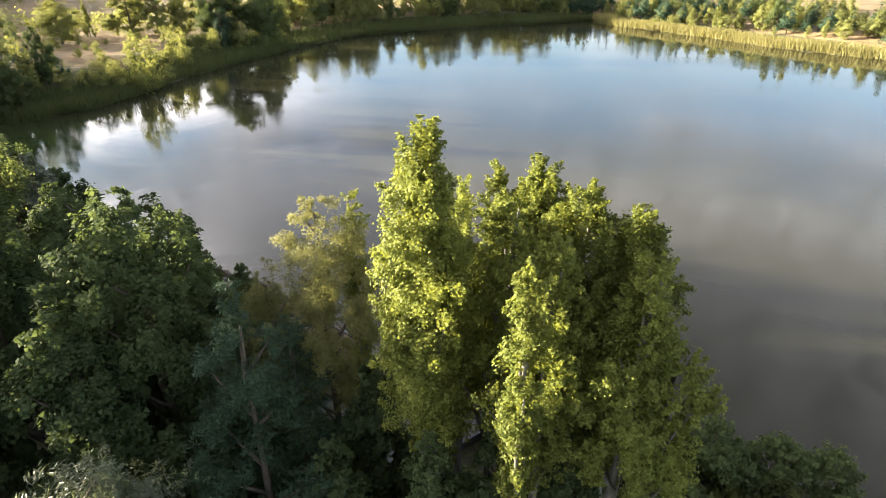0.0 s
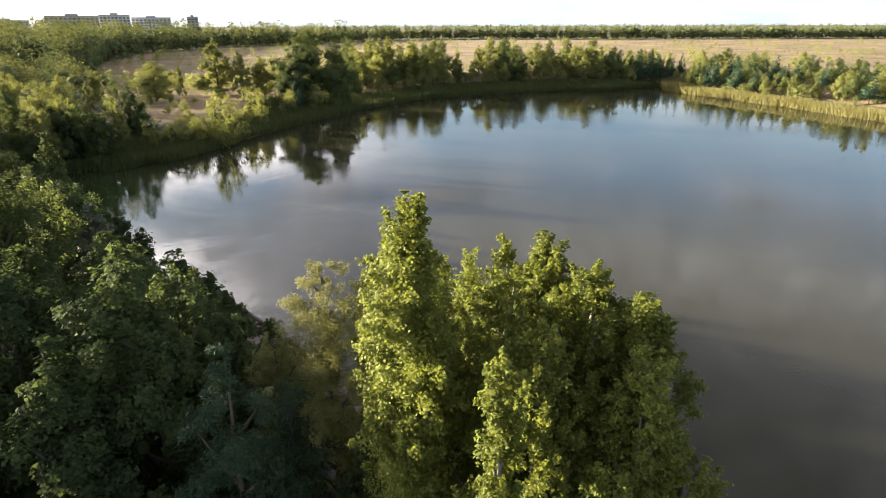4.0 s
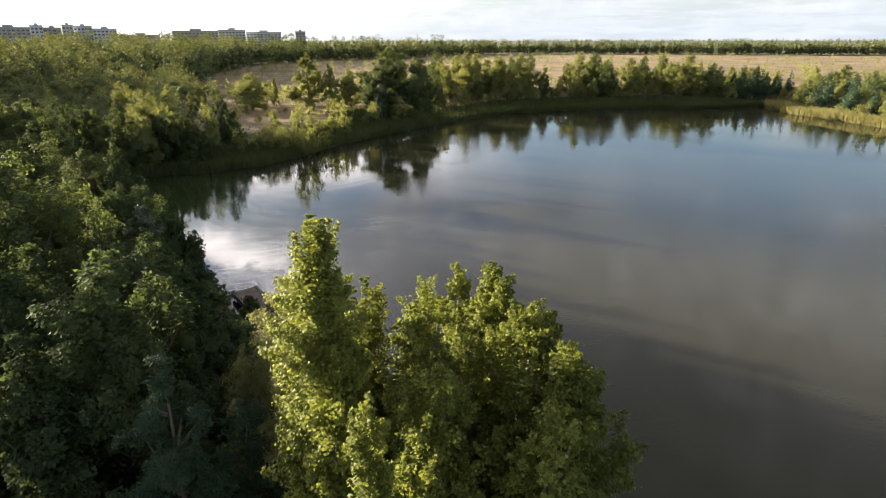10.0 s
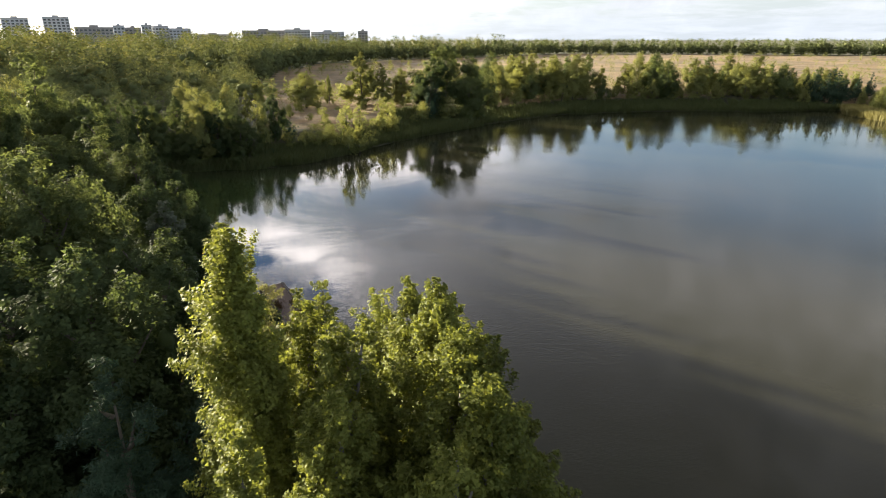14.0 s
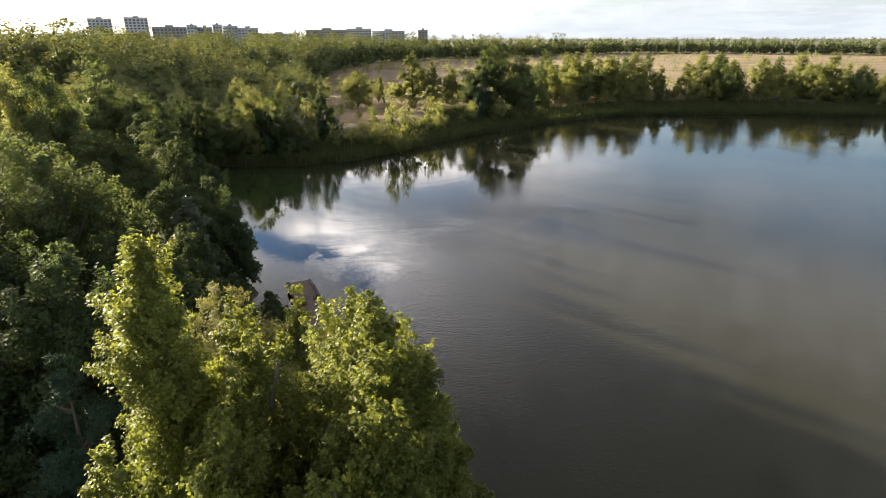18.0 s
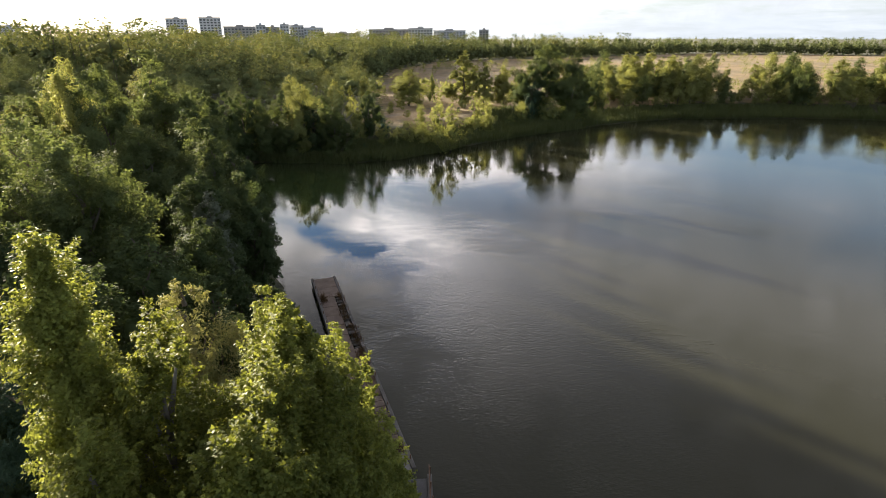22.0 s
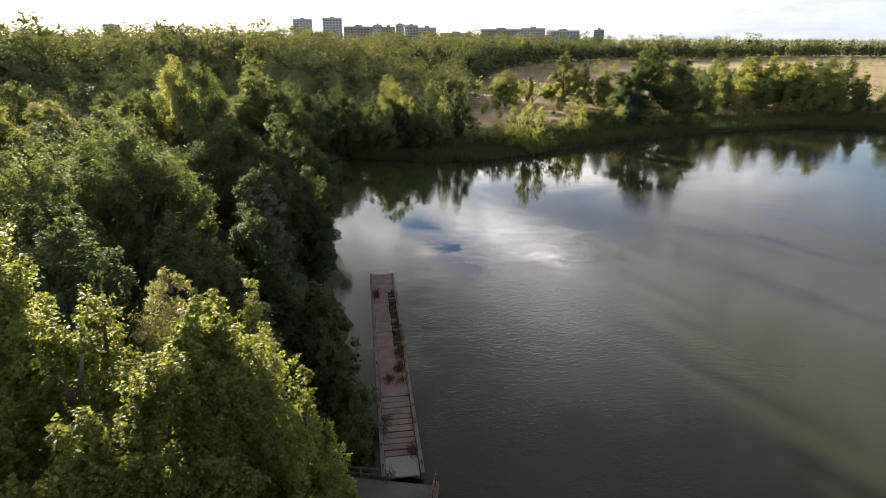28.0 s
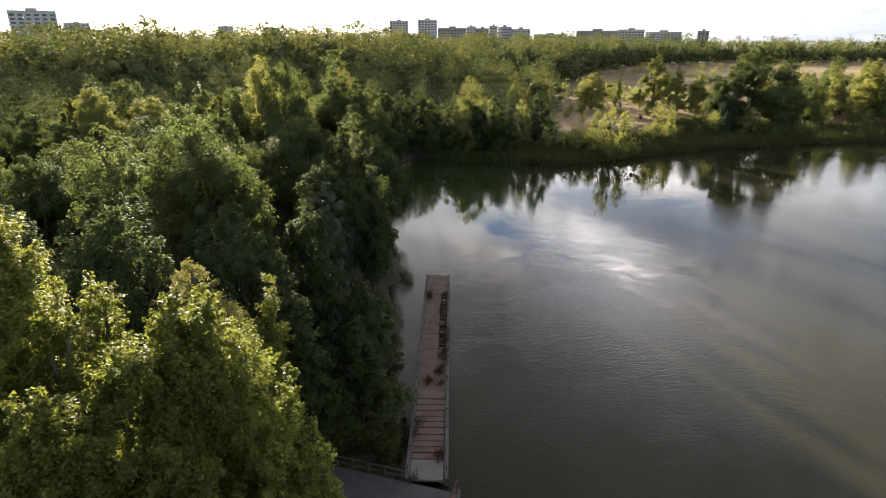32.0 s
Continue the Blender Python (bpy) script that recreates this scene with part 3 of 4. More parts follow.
stand(make_tree("willow_tree", 41, 16.2, 5.2, "round", 0.3, 52000, 380, 0.12, LEAF_WILLOW, BARK, "pale green willow with a fine rounded crown behind the poplars", slim=0.34, upward=0.1, core=2), -3.1, 21.4)
stand(make_tree("willow_tree", 42, 13.2, 3.8, "round", 0.3, 26000, 260, 0.12, LEAF_WILLOW, BARK, "pale green willow beside a taller willow", slim=0.34, upward=0.1, core=2), -4.6, 23.6)
stand(make_tree("willow_tree", 43, 12.6, 6.0, "round", 0.3, 22000, 260, 0.2, LEAF_SILVER, BARK, "grey-green willow with long narrow leaves in the shade", slim=0.2, upward=0.2), -12.4, 17.0)
stand(make_tree("pine_tree", 44, 15.3, 4.6, "egg", 0.3, 30000, 300, 0.2, NEEDLES, BARK, "bluish-green pine standing in the forest's shade", slim=0.16, upward=0.1), -7.3, 18.6)
stand(make_tree("pine_tree", 45, 12.4, 4.4, "egg", 0.3, 20000, 260, 0.2, NEEDLES, BARK, "smaller bluish-green pine beside a taller pine", slim=0.16, upward=0.1), -5.2, 20.2)

DARK = "dark green broadleaf tree crowding the shaded bank"
# Added dark trees stand for the poplars' shaded lower foliage and close gaps.
SHADE_FILL = "dark filler tree standing for the shaded foliage under the poplars' crowns"
BANK_TREES = ((-9.0, 23.6, 17.7, 6.2, 24000, LEAF_BROAD, DARK), (-7.4, 27.4, 15.9, 5.2, 16000, LEAF_BROAD, DARK), (-11.6, 22.0, 16.0, 5.4, 16000, LEAF_BROAD, DARK),
              (-13.6, 27.5, 17.6, 7.0, 18000, LEAF_BROAD, DARK), (-17.5, 25.0, 16.8, 7.0, 14000, LEAF_BROAD, DARK), (-6.0, 31.5, 12.8, 4.6, 11000, LEAF_BROAD, DARK),
              (-9.8, 32.6, 15.2, 5.8, 14000, LEAF_BROAD, DARK), (-6.6, 37.6, 10.6, 5.0, 11000, LEAF_BROAD, DARK),
              (-15.0, 37.4, 19.2, 9.0, 22000, LEAF_FOREST, "large broadleaf tree with a sunlit green crown"),
              (-21.4, 43.4, 19.8, 9.5, 18000, LEAF_FOREST, "large broadleaf tree with a sunlit green crown"),
              (-20.0, 34.0, 19.6, 8.5, 15000, LEAF_FOREST, "broad green tree with sunlit top in the forest"),
              (-13.0, 54.6, 17.2, 4.8, 13000, LEAF_FOREST, "slender tree with a pale sunlit tip by the inlet"),
              (-11.0, 46.9, 13.4, 4.2, 12000, LEAF_SILVER, "silvery grey-leaved tree in front of darker trees"),
              (-12.6, 49.6, 14.6, 6.6, 12000, LEAF_BROAD, DARK), (-10.4, 42.4, 12.6, 6.0, 12000, LEAF_BROAD, DARK),
              (-9.6, 52.6, 10.6, 6.0, 13000, LEAF_BROAD, "dark tree leaning out over the water's edge"),
              (-12.6, 60.0, 12.0, 6.0, 11000, LEAF_BROAD, "dark tree leaning out over the water's edge"),
              (-2.6, 34.4, 8.2, 3.4, 7000, LEAF_FOREST, "small light-crowned tree on the bank by the pier"),
              (-4.4, 38.6, 8.8, 3.8, 7000, LEAF_FOREST, "small light-crowned tree on the bank by the pier"),
              (-3.6, 29.6, 9.6, 3.4, 8000, LEAF_FOREST, "small light-crowned tree on the bank by the pier"),
              (-5.4, 26.0, 11.2, 3.6, 9000, LEAF_FOREST, "small light-crowned tree on the bank by the pier"),
              (-3.7, 13.6, 12.0, 3.6, 9000, LEAF_BROAD, SHADE_FILL), (-1.6, 13.0, 12.4, 3.2, 9000, LEAF_BROAD, SHADE_FILL), (0.5, 12.2, 12.0, 3.4, 9000, LEAF_BROAD, SHADE_FILL),
              (2.7, 13.4, 12.0, 3.6, 9000, LEAF_BROAD, SHADE_FILL), (4.6, 14.6, 9.5, 3.2, 7000, LEAF_BROAD, SHADE_FILL), (-3.0, 18.2, 11.4, 4.2, 10000, LEAF_BROAD, SHADE_FILL), (-5.6, 16.6, 10.4, 3.8, 9000, LEAF_BROAD, SHADE_FILL))
for i, (x, y, z, w, n, m, lab) in enumerate(BANK_TREES):
    stand(make_tree("broadleaf_tree", 100 + i, z - level(x, y), w, "egg" if w < 5.5 else "round", 0.18, int(n * 2.1), 420, 0.185 if y < 34 else 0.2, m, BARK, lab,
                    group="trees on the near bank", slim=0.7, upward=0.3, plain_leaf=True, core=2), x, y, i * 0.9)

# ---------------------------------------------------------------- forest left of the lake and the belt behind it
GREEN, YELLOW = "dense green broadleaf tree in the lakeside forest", "broadleaf tree with yellowing sunlit crown in the forest"


def templates(first, count, leaf, shoots, core, low, name="broadleaf_tree", group="forest round the lake"):
    return [make_tree(name, first + i, 14, w, pr, low, count, shoots, leaf, m, BARK, lab, group=group, slim=0.75, upward=0.2, plain_leaf=True, core=core)
            for i, (w, pr, m, lab) in enumerate(((9.6, "round", LEAF_FOREST, GREEN), (8.0, "egg", LEAF_FOREST, "tall narrow-crowned green tree in the lakeside forest"),
                                                 (8.2, "round", LEAF_YELLOW, YELLOW), (6.6, "egg", LEAF_YELLOW, "narrow yellow-green tree in the lakeside forest"),
                                                 (7.6, "round", LEAF_BROAD, "dark broadleaf tree in the lakeside forest")))]


class Grove:
    """Trees set out from a few patterns; the first of each is the pattern itself."""

    def __init__(self, patterns):
        self.patterns, self.used = patterns, {}

    def plant(self, k, x, y, top, wide=1.0, turn=0.0):
        g = level(x, y)
        size = ((top - g) / 14 * wide, (top - g) / 14 * wide, (top - g) / 14)
        m = Matrix.Translation((x, y, g)) @ Matrix.Rotation(turn, 4, "Z")
        if k in self.used:
            return copy_thing(self.patterns[k], m @ Matrix.Diagonal((*(a / b for a, b in zip(size, self.used[k])), 1)))
        self.used[k] = size
        self.patterns[k].matrix_world = m @ Matrix.Diagonal((*size, 1))
        return self.patterns[k]


def keep_apart(rng, tries, box4, gap, test, kept=()):
    kept = np.array(kept, float).reshape(-1, 2)
    first = len(kept)
    spots = rng.uniform((box4[0], box4[1]), (box4[2], box4[3]), (tries, 2))
    for p in spots[test(spots)]:
        if not len(kept) or np.min(np.hypot(*(kept - p).T)) > gap:
            kept = np.vstack([kept, p])
    return kept[first:]


rng = np.random.default_rng(11)
near_grove, mid_grove, belt_grove = Grove(templates(60, 56000, 0.165, 300, 2, 0.15)), Grove(templates(70, 30000, 0.21, 200, 2, 0.05)), Grove(templates(74, 12000, 0.29, 140, 1, 0.02))
taken = [(t[0], t[1]) for t in BANK_TREES] + [(-12.4, 17), (-7.3, 18.6), (-5.2, 20.2), (-3.1, 21.4), (-4.6, 23.6)]


def forest_top(x, y):
    """How high the forest's tops stand over the water."""
    far = np.hypot(x, y)
    return 16.5 - 3.0 * ramp01(y, 45, 75) * (1 - 0.7 * ramp01(-x, 30, 60)) - 1.5 * ramp01(y, 105, 130) + 6.0 * ramp01(far, 150, 230) * ramp01(-x, 30, 75)


def in_wood(p):
    return (off_shore(p) > 2.2) & ~in_ring(p, FIELD) & (p[:, 0] > -22 - p[:, 1] * 0.85)


for x, y in keep_apart(rng, 1500, (-75, 12, -4, 78), 7.2, lambda p: in_wood(p) & (p[:, 0] < -5) & (p[:, 1] > 24), taken):
    top = forest_top(x, y) + rng.normal() * 2.0 - 3.5 * (off_shore((x, y))[0] < 6)
    near_grove.plant(int(rng.integers(5)), x, y, top, rng.uniform(0.95, 1.25), rng.uniform(0, 6.28))
inner = []
for x, y in keep_apart(rng, 3000, (-130, 78, 0, 205), 8.0, lambda p: in_wood(p)):
    top = forest_top(x, y) + rng.normal() * 2.2 - 3.0 * (off_shore((x, y))[0] < 8) * (x > -12)
    if y < 138 and x > -75:
        mid_grove.plant(int(rng.integers(5)), x, y, top, rng.uniform(0.9, 1.25), rng.uniform(0, 6.28))
    else:
        inner.append((x, y, top - level(x, y)))
for x, y in keep_apart(rng, 2200, (-185, 20, -30, 160), 8.5, lambda p: (p[:, 0] <= -22 - p[:, 1] * 0.85) & (p[:, 0] > -40 - p[:, 1] * 1.75) & (np.hypot(*p.T) < 205)):
    top = forest_top(x, y) + rng.normal() * 2.0
    if math.hypot(x, y) < 115:
        mid_grove.plant(int(rng.integers(5)), x, y, top, rng.uniform(0.9, 1.25), rng.uniform(0, 6.28))
    else:
        inner.append((x, y, top - level(x, y)))

# Single trees that stand out: place, top, pattern, width.
SINGLE = ((-34.3, 79.4, 21.5, 0, 0.75), (-36.4, 99.0, 22.8, 1, 0.9), (-39.5, 81.5, 22.2, 2, 0.7), (-25.6, 155.7, 15.6, 2, 1.0), (4.3, 188.0, 15.2, 2, 1.9), (22.3, 193.0, 20.6, 3, 1.6),
          (45.6, 174.5, 22.8, 0, 1.3), (41.5, 171.5, 19.0, 4, 1.4), (52.4, 171.0, 20.4, 1, 0.9), (55.0, 174.0, 17.0, 1, 0.8), (28.0, 186.0, 17.4, 3, 1.3), (34.0, 186.0, 16.0, 2, 1.3),
          (37.5, 172.0, 14.8, 1, 1.1), (12.0, 195.0, 14.0, 3, 0.7), (-10.0, 196.0, 13.0, 2, 1.0), (-18.0, 180.0, 13.0, 2, 1.1), (-12.0, 168.0, 12.0, 3, 0.9), (60.0, 186.0, 11.0, 2, 0.8),
          (66.0, 190.0, 12.5, 3, 0.8))
slim_poplar = Grove([make_tree("poplar_tree", 86, 14, 2.4, "column", 0.05, 1600, 60, 0.34, LEAF_FOREST, BARK, "slender poplar standing above the forest behind the lake",
                               group="poplars over the forest", slim=0.7, upward=0.95, plain_leaf=True, plume=1.2)])
for i, (x, y, top, w) in enumerate(((-110, 204, 29.6, 0.9), (-114, 208, 28.6, 0.8), (-107, 209, 27.6, 0.9), (-95, 210, 28.4, 0.7), (-91, 214, 27.2, 0.8), (-103, 206, 26.8, 0.8), (-160, 196, 31.0, 0.9), (-154, 199, 29.0, 0.9))):
    slim_poplar.plant(0, x, y, top, w, i)
for i, (x, y, top, k, w) in enumerate(SINGLE):
    mid_grove.plant(k, x, y, top, w, i * 1.7)

for i, (x, y, top) in enumerate(((-15.5, 68.5, 12.5), (-19.0, 73.0, 13.5), (-23.0, 78.5, 15.0), (-25.5, 84.0, 15.5), (-28.2, 90.0, 16.0), (-30.5, 97.0, 16.5), (-31.5, 104.0, 16.5), (-32.5, 111.5, 15.5),
                                  (-31.5, 119.0, 14.5), (-27.0, 125.0, 12.5), (-21.0, 124.5, 11.0), (-15.5, 125.0, 10.5), (-12.0, 126.5, 10.0), (-18.3, 128.0, 11.5), (-24.2, 129.0, 12.0), (-29.5, 122.5, 14.0), (-10.2, 129.5, 9.0), (-14.0, 131.0, 11.0))):
    mid_grove.plant((4, 0, 1, 4)[i % 4], x, y, top, 1.05, i * 2.1)

shrub_grove = Grove([make_tree("shrub", 80, 14, 13, "round", 0.02, 2600, 130, 0.6, LEAF_YELLOW, BARK, "rounded yellow-green shrub behind the lake's reeds", "shrub", "shrubs by the shore", slim=0.7, plain_leaf=True, core=1),
                     make_tree("shrub", 81, 14, 8.5, "egg", 0.02, 2600, 130, 0.5, LEAF_YELLOW, BARK, "upright yellow-green young tree behind the lake's reeds", "shrub", "shrubs by the shore", slim=0.7, plain_leaf=True, core=1),
                     make_tree("shrub", 82, 14, 11, "round", 0.02, 2600, 130, 0.55, NEEDLES, BARK, "dark rounded evergreen shrub near the shore", "shrub", "shrubs by the shore", slim=0.5, plain_leaf=True, core=1),
                     make_tree("pine_tree", 83, 14, 7.5, "cone", 0.05, 3000, 160, 0.6, NEEDLES, BARK, "dark green pine on the far bank", "tree", "pines on the far bank", slim=0.5, plain_leaf=True)])
for i, (x, y, top, k, w) in enumerate(((11.0, 131.5, 12.0, 1, 0.75), (14.0, 133.5, 10.6, 1, 0.8), (21.6, 149.5, 10.6, 1, 0.95), (24.5, 150.5, 10.0, 1, 0.85), (-7.6, 130.3, 12.4, 1, 0.75), (-6.5, 131, 9.5, 1, 0.9),
                                       (-1.2, 134.3, 8.0, 2, 0.95), (4.0, 134.0, 7.0, 0, 1.0), (7.5, 135.0, 6.6, 0, 1.0), (38.8, 166.0, 13.0, 2, 0.55), (36.0, 164.0, 8.0, 0, 0.9), (44.0, 168.0, 9.0, 0, 1.0))):
    shrub_grove.plant(k, x, y, top, w, i * 1.3)


def belt_test(p):
    d = off_shore(p)
    return (d > np.where(p[:, 0] > 185, 9, 17)) & (d < 62) & (p[:, 0] > 58) & (p[:, 1] > 50)


for x, y in keep_apart(rng, 2400, (58, 50, 255, 250), 4.4, belt_test):
    d = float(off_shore((x, y))[0])
    right = x > 186 or y < 150
    if d > 32 and rng.uniform() < 0.45:
        continue
    top = (rng.uniform(12.0, 20.0) if not right else rng.uniform(9.0, 14.0)) - (3 if d < 20 else 0)
    if right and rng.uniform() < 0.45:
        shrub_grove.plant(3, x, y, rng.uniform(9, 13), rng.uniform(0.9, 1.3), rng.uniform(0, 6.28))
    elif rng.uniform() < 0.25:
        shrub_grove.plant(int(rng.integers(2)), x, y, rng.uniform(6, 9), rng.uniform(0.8, 1.2), rng.uniform(0, 6.28))
    else:
        belt_grove.plant(int(rng.choice((0, 2, 2, 3, 3, 3, 1))), x, y, top, rng.uniform(0.95, 1.5), rng.uniform(0, 6.28))

for x, y in keep_apart(rng, 1500, (58, 50, 235, 225), 4.0, lambda p: (off_shore(p) > np.where(p[:, 0] > 185, 8, 15)) & (off_shore(p) < 34) & (p[:, 0] > 58) & (p[:, 1] > 50)):
    shrub_grove.plant(int(rng.choice((0, 0, 1))), x, y, level(x, y) + rng.uniform(2.5, 5.5), rng.uniform(0.9, 1.3), rng.uniform(0, 6.28))

belt_grove.plant(4, 74.0, 212.0, 13.5, 1.1, 0.4)

# Bushes and young trees along the far-left shore, thick near the water and loose up the slope.
for x, y in keep_apart(rng, 1800, (-30, 118, 66, 225), 3.2, lambda p: (off_shore(p) > 4.5) & (off_shore(p) < 50) & (p[:, 1] > 116) & ((p[:, 0] > -12) | in_ring(p, FIELD))):
    d = float(off_shore((x, y))[0])
    if d > 12 and rng.uniform() < 0.82:
        continue
    k = int(rng.choice((0, 0, 0, 1, 2)))
    shrub_grove.plant(k, x, y, level(x, y) + rng.uniform(1.2, 3.2) * (1.4 if k == 1 else 1), rng.uniform(1.0, 1.6), rng.uniform(0, 6.28))


# ---------------------------------------------------------------- far woods
def far_wood(name, spots, heights, seed, count, leaf, mat, label, fine=1):
    """Many far trees in one mesh."""
    rng = np.random.default_rng(seed)
    kinds = [tree_shape(rng, 1.0, w, p, 0.05, count, lo, leaf, slim=0.8, upward=0.15, plain_leaf=True, core=fine)[:2]
             for w, p, lo in ((0.95, "round", 70), (0.75, "egg", 70), (0.88, "round", 60), (0.62, "egg", 60), (0.8, "round", 80))]
    z = land(spots)
    out, leaf_faces, heart_faces, base = [], [], [], 0
    for (x, y), h, g in zip(spots, heights, z):
        v, q = kinds[rng.integers(len(kinds))]
        a = rng.uniform(0, 6.28)
        c, s = math.cos(a), math.sin(a)
        w = h * rng.uniform(0.85, 1.25)
        out.append(np.column_stack([x + w * (c * v[:, 0] - s * v[:, 1]), y + w * (s * v[:, 0] + c * v[:, 1]), g + h * v[:, 2]]))
        leaf_faces.append((q[0] if fine else q) + base)
        if fine:
            heart_faces.append(q[1] + base)
        base += len(v)
    me = sheet(name, np.concatenate(out), *(([np.concatenate(leaf_faces), np.concatenate(heart_faces)], [False, True]) if fine else (np.concatenate(leaf_faces),)))
    return tagged(part_of(name, me, mat), label, "woods", kind="stuff")


def scatter(rng, n, r0, r1, a0, a1, test):
    r = np.exp(rng.uniform(math.log(r0), math.log(r1), n))
    a = np.radians(rng.uniform(a0, a1, n))
    p = np.stack([r * np.sin(a), r * np.cos(a)], 1)
    return p[test(p)]


def beyond(p):
    near = (p[:, 0] > -130) & (p[:, 0] < 0) & (p[:, 1] < 205) & (p[:, 0] > -22 - p[:, 1] * 0.85)
    return ~in_ring(p, FIELD) & (off_shore(p) > 4) & ~near & ~((p[:, 0] > 0) & (p[:, 1] < 230) & (p[:, 0] < 240))


wood = scatter(rng, 2000, 190, 850, -80, 42, lambda p: beyond(p) & (np.hypot(*p.T) > 198))
turned_left = ramp01(-np.degrees(np.arctan2(wood[:, 0] - 5, wood[:, 1])), -8, 35)
tops = 9.5 + (13.5 + 0.5 * turned_left) * np.maximum(ramp01(-wood[:, 0] - 0.15 * wood[:, 1], -10, 60), ramp01(np.hypot(*wood.T), 230, 380)) + rng.normal(size=len(wood)) * 1.8
for k, (m, lab) in enumerate(((LEAF_FAR, "mixed green forest stretching away behind the lake"), (LEAF_FAR_YELLOW, "yellow-tinged crowns scattered through the forest"))):
    pickk = np.arange(len(wood)) % 3 == 2 if k else np.arange(len(wood)) % 3 != 2
    far_wood("woods", wood[pickk], tops[pickk], 5 + k, 420, 0.046, m, lab)
inner = np.array(inner)
far_wood("woods", inner[:, :2], inner[:, 2], 3, 1500, 0.024, LEAF_FAR, "dense green crowns of the forest behind the lake")
belt = scatter(rng, 2500, 520, 4800, -75, 110, lambda p: ~in_ring(p, FIELD))
far_wood("far_woods", belt, rng.uniform(15, 20, len(belt)), 8, 75, 0.08, LEAF_FAR, "far dark forest belts along the horizon")
edge = np.array(FIELD[3:13], float)
rim = []
for p, q in zip(edge[:-1], edge[1:]):
    steps = np.arange(0, np.linalg.norm(q - p), 6.0)[:, None] / np.linalg.norm(q - p)
    out = np.array([-(q - p)[1], (q - p)[0]]) / np.linalg.norm(q - p)
    for row in range(4):
        rim.append(p + (q - p) * steps + out * (4 + row * 9) + rng.normal(size=(len(steps), 2)) * 3)
rim = np.concatenate(rim)
rim = rim[~in_ring(rim, FIELD)]
far_wood("far_woods", rim, rng.uniform(10, 20.5, len(rim)), 14, 220, 0.06, LEAF_FAR, "edge of the far forest behind the dry field")


def in_clumps(p):
    drift = np.sin(p[:, 0] * 0.043 + 1) * np.sin(p[:, 1] * 0.037) + 0.6 * np.sin(p[:, 0] * 0.11 + p[:, 1] * 0.09)
    return in_ring(p, FIELD) & (off_shore(p) > 26) & (drift > -0.15)


loose = scatter(rng, 4600, 190, 900, -5, 90, in_clumps)
far_wood("field_shrubs", loose, 0.8 + 6.5 * rng.uniform(0, 1, len(loose)) ** 1.5, 9, 60, 0.12, LEAF_YELLOW, "scattered yellow-green shrubs over the dry field", 0)


# ---------------------------------------------------------------- reeds
def reed_bed(name, a, b, depth, low, high, count, mat, label, seed):
    """Reeds on the land side of the water's edge between two of its corners."""
    rng = np.random.default_rng(seed)
    ring = RING[a * 5:b * 5 + 1]
    t = rng.uniform(0, len(ring) - 1.001, count)
    i = t.astype(int)
    p = ring[i] + (ring[i + 1] - ring[i]) * (t - i)[:, None]
    along = unit(ring[i + 1] - ring[i])
    out = np.stack([along[:, 1], -along[:, 0]], 1) * -1
    wander = 0.5 + 0.5 * np.sin(t * 0.9) * np.sin(t * 0.37 + 1)
    off = -1.2 * wander + rng.uniform(0, 1, count) * depth
    p = p - out * off[:, None]
    h = rng.uniform(low, high, count)
    g = np.maximum(land(p), -0.3)
    base = np.column_stack([p, g])
    lean = rng.normal(size=(count, 2)) * 0.22
    a2 = rng.uniform(0, np.pi, count)
    w = rng.uniform(0.05, 0.13, count)
    side = np.column_stack([np.cos(a2) * w, np.sin(a2) * w, np.zeros(count)])
    tip = base + np.column_stack([lean * h[:, None], h])
    mid = base + np.column_stack([lean * 0.3 * h[:, None], h * 0.55])
    v = np.stack([base - side * 0.5, mid - side, tip, mid + side], 1).reshape(-1, 3)
    return tagged(part_of(name, sheet(name, v, np.arange(4 * count).reshape(-1, 4)), mat), label, "reeds", kind="stuff")


reed_bed("reeds", 15, 23, 16.0, 1.0, 2.3, 46000, REED, "tall green reeds along the far shore", 3)
reed_bed("reeds", 22, 28, 8.0, 1.2, 2.4, 26000, REED, "dark green reeds along the shaded shore", 5)
reed_bed("reeds", 9, 15, 8.0, 1.6, 2.8, 30000, REED_DRY, "tall straw-yellow reeds on the sunlit bank", 4)


# ---------------------------------------------------------------- undergrowth on the near bank
bank_grove = Grove([make_tree("bush", 90, 14, 13, "round", 0.0, 4500, 180, 0.8, LEAF_FOREST, BARK, "dense dark green bush on the bank beside the pier", "bush", "bushes on the bank", slim=0.6, plain_leaf=True, core=1),
                    make_tree("bush", 91, 14, 11, "round", 0.0, 4500, 180, 0.9, GRASS, BARK, "shaggy olive-green bush on the shaded bank", "bush", "bushes on the bank", slim=0.35, plain_leaf=True, core=1)])


def bank_test(p):
    d = off_shore(p)
    clear = (p[:, 0] > -2.2) & (p[:, 0] < 7) & (p[:, 1] > 20) & (p[:, 1] < 30.2)
    return (d > np.where(p[:, 1] > 36, 1.3, 0.3)) & ~clear & (p[:, 0] > -9) & (p[:, 0] < 13.5)


for x, y in keep_apart(rng, 900, (-9, 8, 14, 58), 1.75, bank_test):
    bank_grove.plant(int(rng.integers(2)), x, y, level(x, y) + rng.uniform(1.8, 3.6), rng.uniform(0.9, 1.2), rng.uniform(0, 6.28))
for x, y, top in ((12.2, 11.8, 4.6), (13.8, 9.6, 4.2), (10.6, 13.4, 3.6), (15.4, 7.4, 3.8)):
    bank_grove.plant(0, x, y, top, 0.9, x)


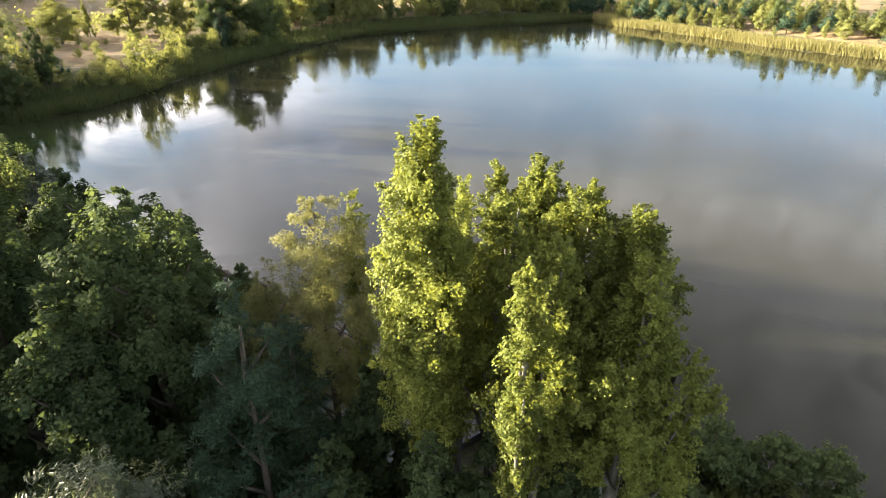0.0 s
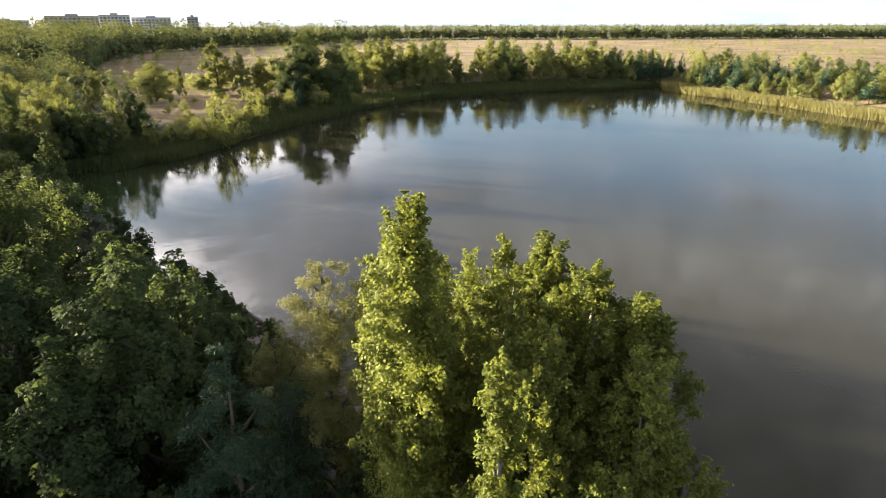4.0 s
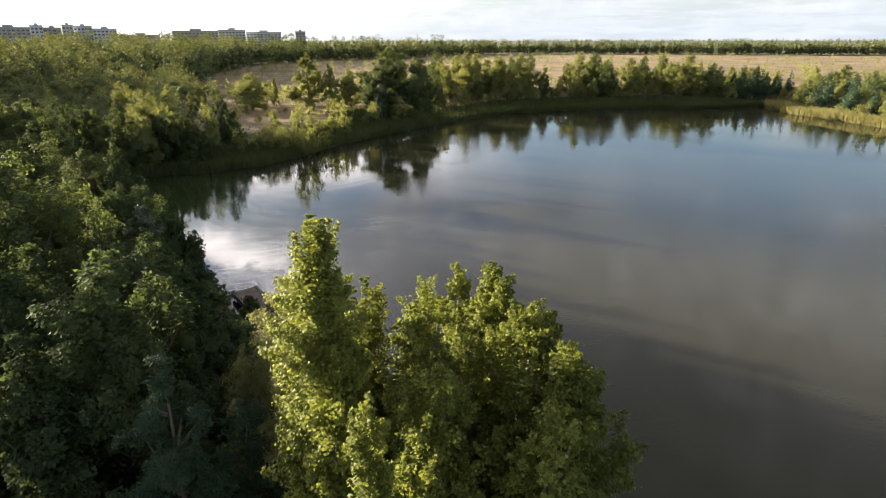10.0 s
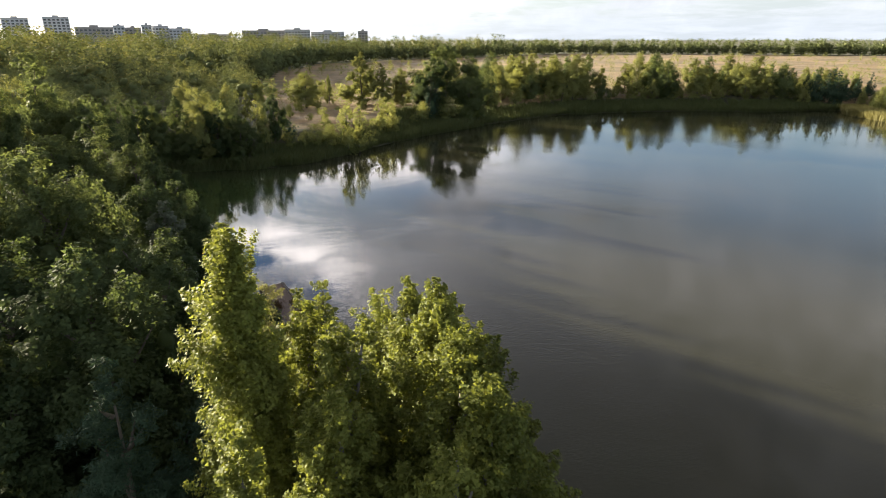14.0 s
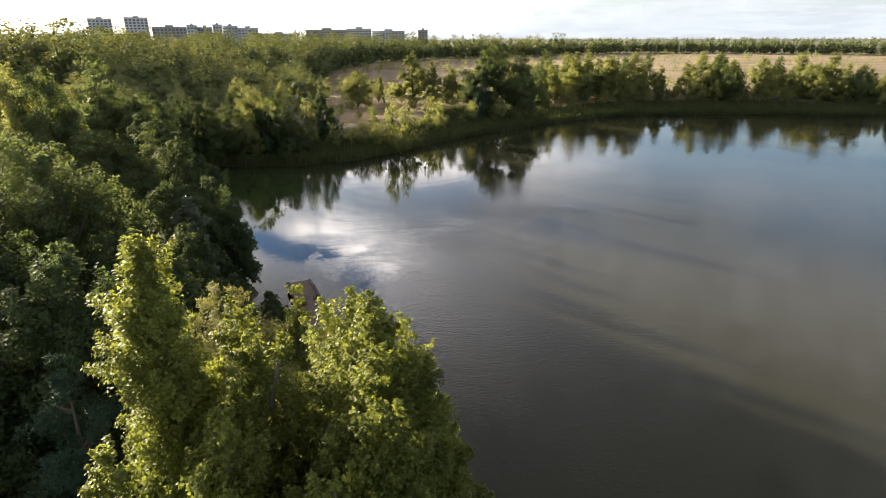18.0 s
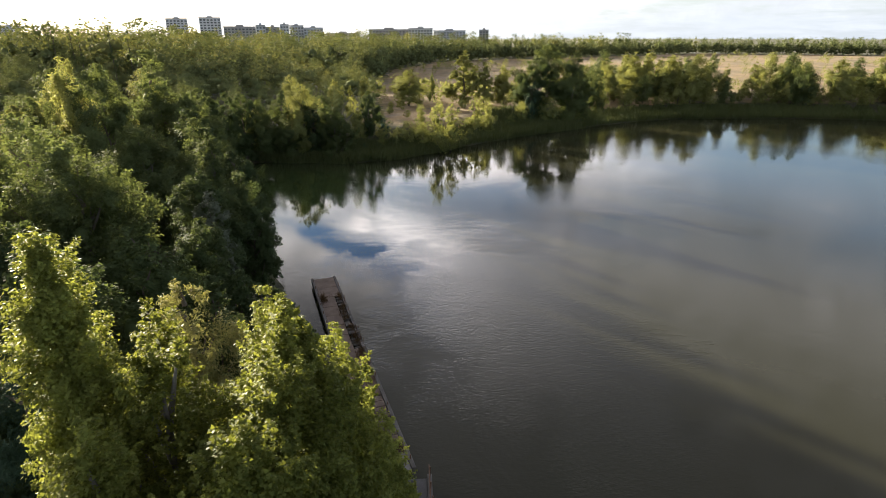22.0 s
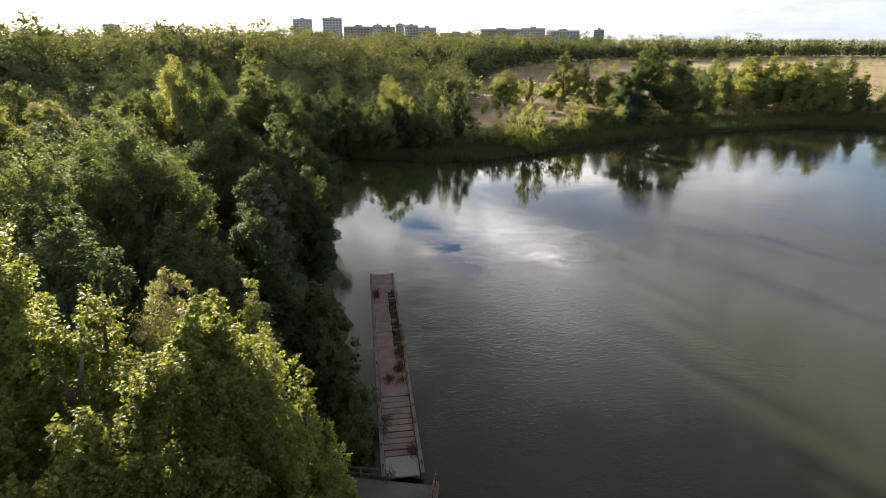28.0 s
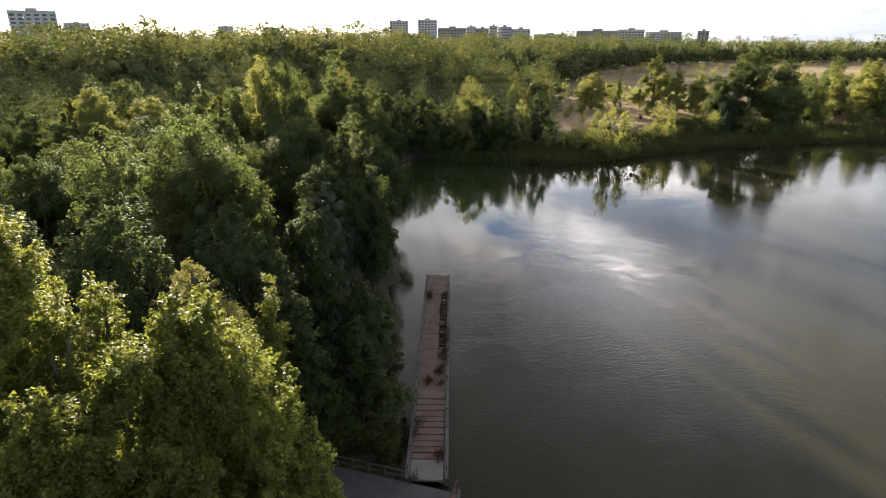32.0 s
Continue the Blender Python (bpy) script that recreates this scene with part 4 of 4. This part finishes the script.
# ---------------------------------------------------------------- platform at the pier's landward end
def build_platform():
    top = new("platform")
    bm = bmesh.new()
    box(bm, -2.2, 21.0, -0.6, 5.4, 29.3, 0.72, 0.03)
    part("paving", bm, ASPHALT, top, "dark grey asphalt paving")
    bm = bmesh.new()
    box(bm, 5.4, 21.0, -0.8, 5.68, 29.5, 0.86, 0.02)
    part("kerb", bm, CONCRETE_DARK, top)
    for i in range(8):
        bm = bmesh.new()
        box(bm, -0.04, -0.04, 0, 0.04, 0.04, 0.9, 0.006)
        post = part("rail_post", bm, RUST, top)
        post.location, post.rotation_euler = (5.53, 21.4 + i * 1.1, 0.78), (0.05 * math.sin(i * 2.3), 0.1 + 0.07 * math.sin(i * 1.7), 0)
    for z in (1.2, 1.58):
        bm = bmesh.new()
        box(bm, 5.495, 21.2, z, 5.545, 29.4, z + 0.05)
        part("rail", bm, RUST, top)
    for i in range(5):
        bm = bmesh.new()
        box(bm, -2.1 + i * 1.05, 29.36, 0.3, -2.0 + i * 1.05, 29.46, 1.35)
        part("fence_post", bm, BARK, top)
    for z in (0.8, 1.2):
        bm = bmesh.new()
        box(bm, -2.3, 29.47, z, 2.3, 29.51, z + 0.12)
        part("fence_board", bm, BARK, top)
    tagged(top, "asphalt landing with a rusty railing at the pier's foot", "platform")


build_platform()


# ---------------------------------------------------------------- the abandoned town behind the forest
def block(name, x, y, wide, top, depth, storeys, bays, wall, label):
    """A slab of flats facing the lake, with its windows and flat roof."""
    g = level(x, y)
    house = new(name)
    house.matrix_world = Matrix.Translation((x, y, g)) @ Matrix.Rotation(-math.atan2(x - 5, y - 4), 4, "Z")
    h = top - g
    bm = bmesh.new()
    box(bm, -wide / 2, 0, -1, wide / 2, depth, h - 1.0)
    part("wall", bm, wall, house)
    bm = bmesh.new()
    box(bm, -wide / 2 - 0.3, -0.3, h - 1.0, wide / 2 + 0.3, depth + 0.3, h - 0.3)
    part("roof", bm, PANEL_BROWN, house)
    bm = bmesh.new()
    box(bm, -wide * 0.12, depth * 0.3, h - 0.3, wide * 0.12, depth * 0.7, h + 1.8)
    part("roof_house", bm, wall, house)
    fh, bw = (h - 2.2) / storeys, wide / bays
    bm = bmesh.new()
    box(bm, -bw * 0.3, -0.12, 0, bw * 0.3, 0.1, fh * 0.52)
    me = bpy.data.meshes.new("window")
    bm.to_mesh(me)
    bm.free()
    me.materials.append(GLASS)
    for s in range(max(0, storeys - 7), storeys):
        for b in range(bays):
            ob = part_of("window", me, None, house)
            ob.location = (-wide / 2 + (b + 0.5) * bw, 0, s * fh + 0.9)
    return tagged(house, label, "apartment building", "abandoned town on the horizon")


TOWN = ((-467, 398, 34, 45.5, 12, 6, 1), (-788, 730, 34, 44.5, 12, 6, 1), (-998, 1373, 38, 52, 12, 6, 1), (-904, 1437, 40, 50, 12, 6, 1), (-344, 939, 30, 51, 12, 6, 0), (-300, 955, 31, 53, 12, 6, 0),
        (-212, 794, 39, 37.5, 9, 9, 2), (-187, 800, 12, 39.5, 9, 3, 0), (-175, 814, 18, 37.5, 9, 4, 2), (-158, 807, 11, 40.5, 9, 3, 0), (-146, 825, 19, 39.5, 9, 5, 0), (-122, 814, 25, 36.5, 9, 6, 0),
        (-98, 948, 50, 30.5, 9, 9, 2), (-23, 834, 54, 34.5, 9, 12, 2), (20, 815, 32, 35.5, 9, 8, 3), (60, 833, 44, 33, 9, 10, 0), (107, 829, 13, 34, 9, 3, 2))
WALLS = ((PANEL, "grey concrete-panel apartment block rising over the forest"), (PANEL, "pale grey high-rise apartment tower on the horizon"),
         (PANEL_BROWN, "long brownish apartment block with a flat roof"), (PANEL_WHITE, "white-panelled apartment block with dark window rows"))
for x, y, w, top, st, bays, k in TOWN:
    block("apartment_building", x, y, w, top, 13, st, bays, *WALLS[k])
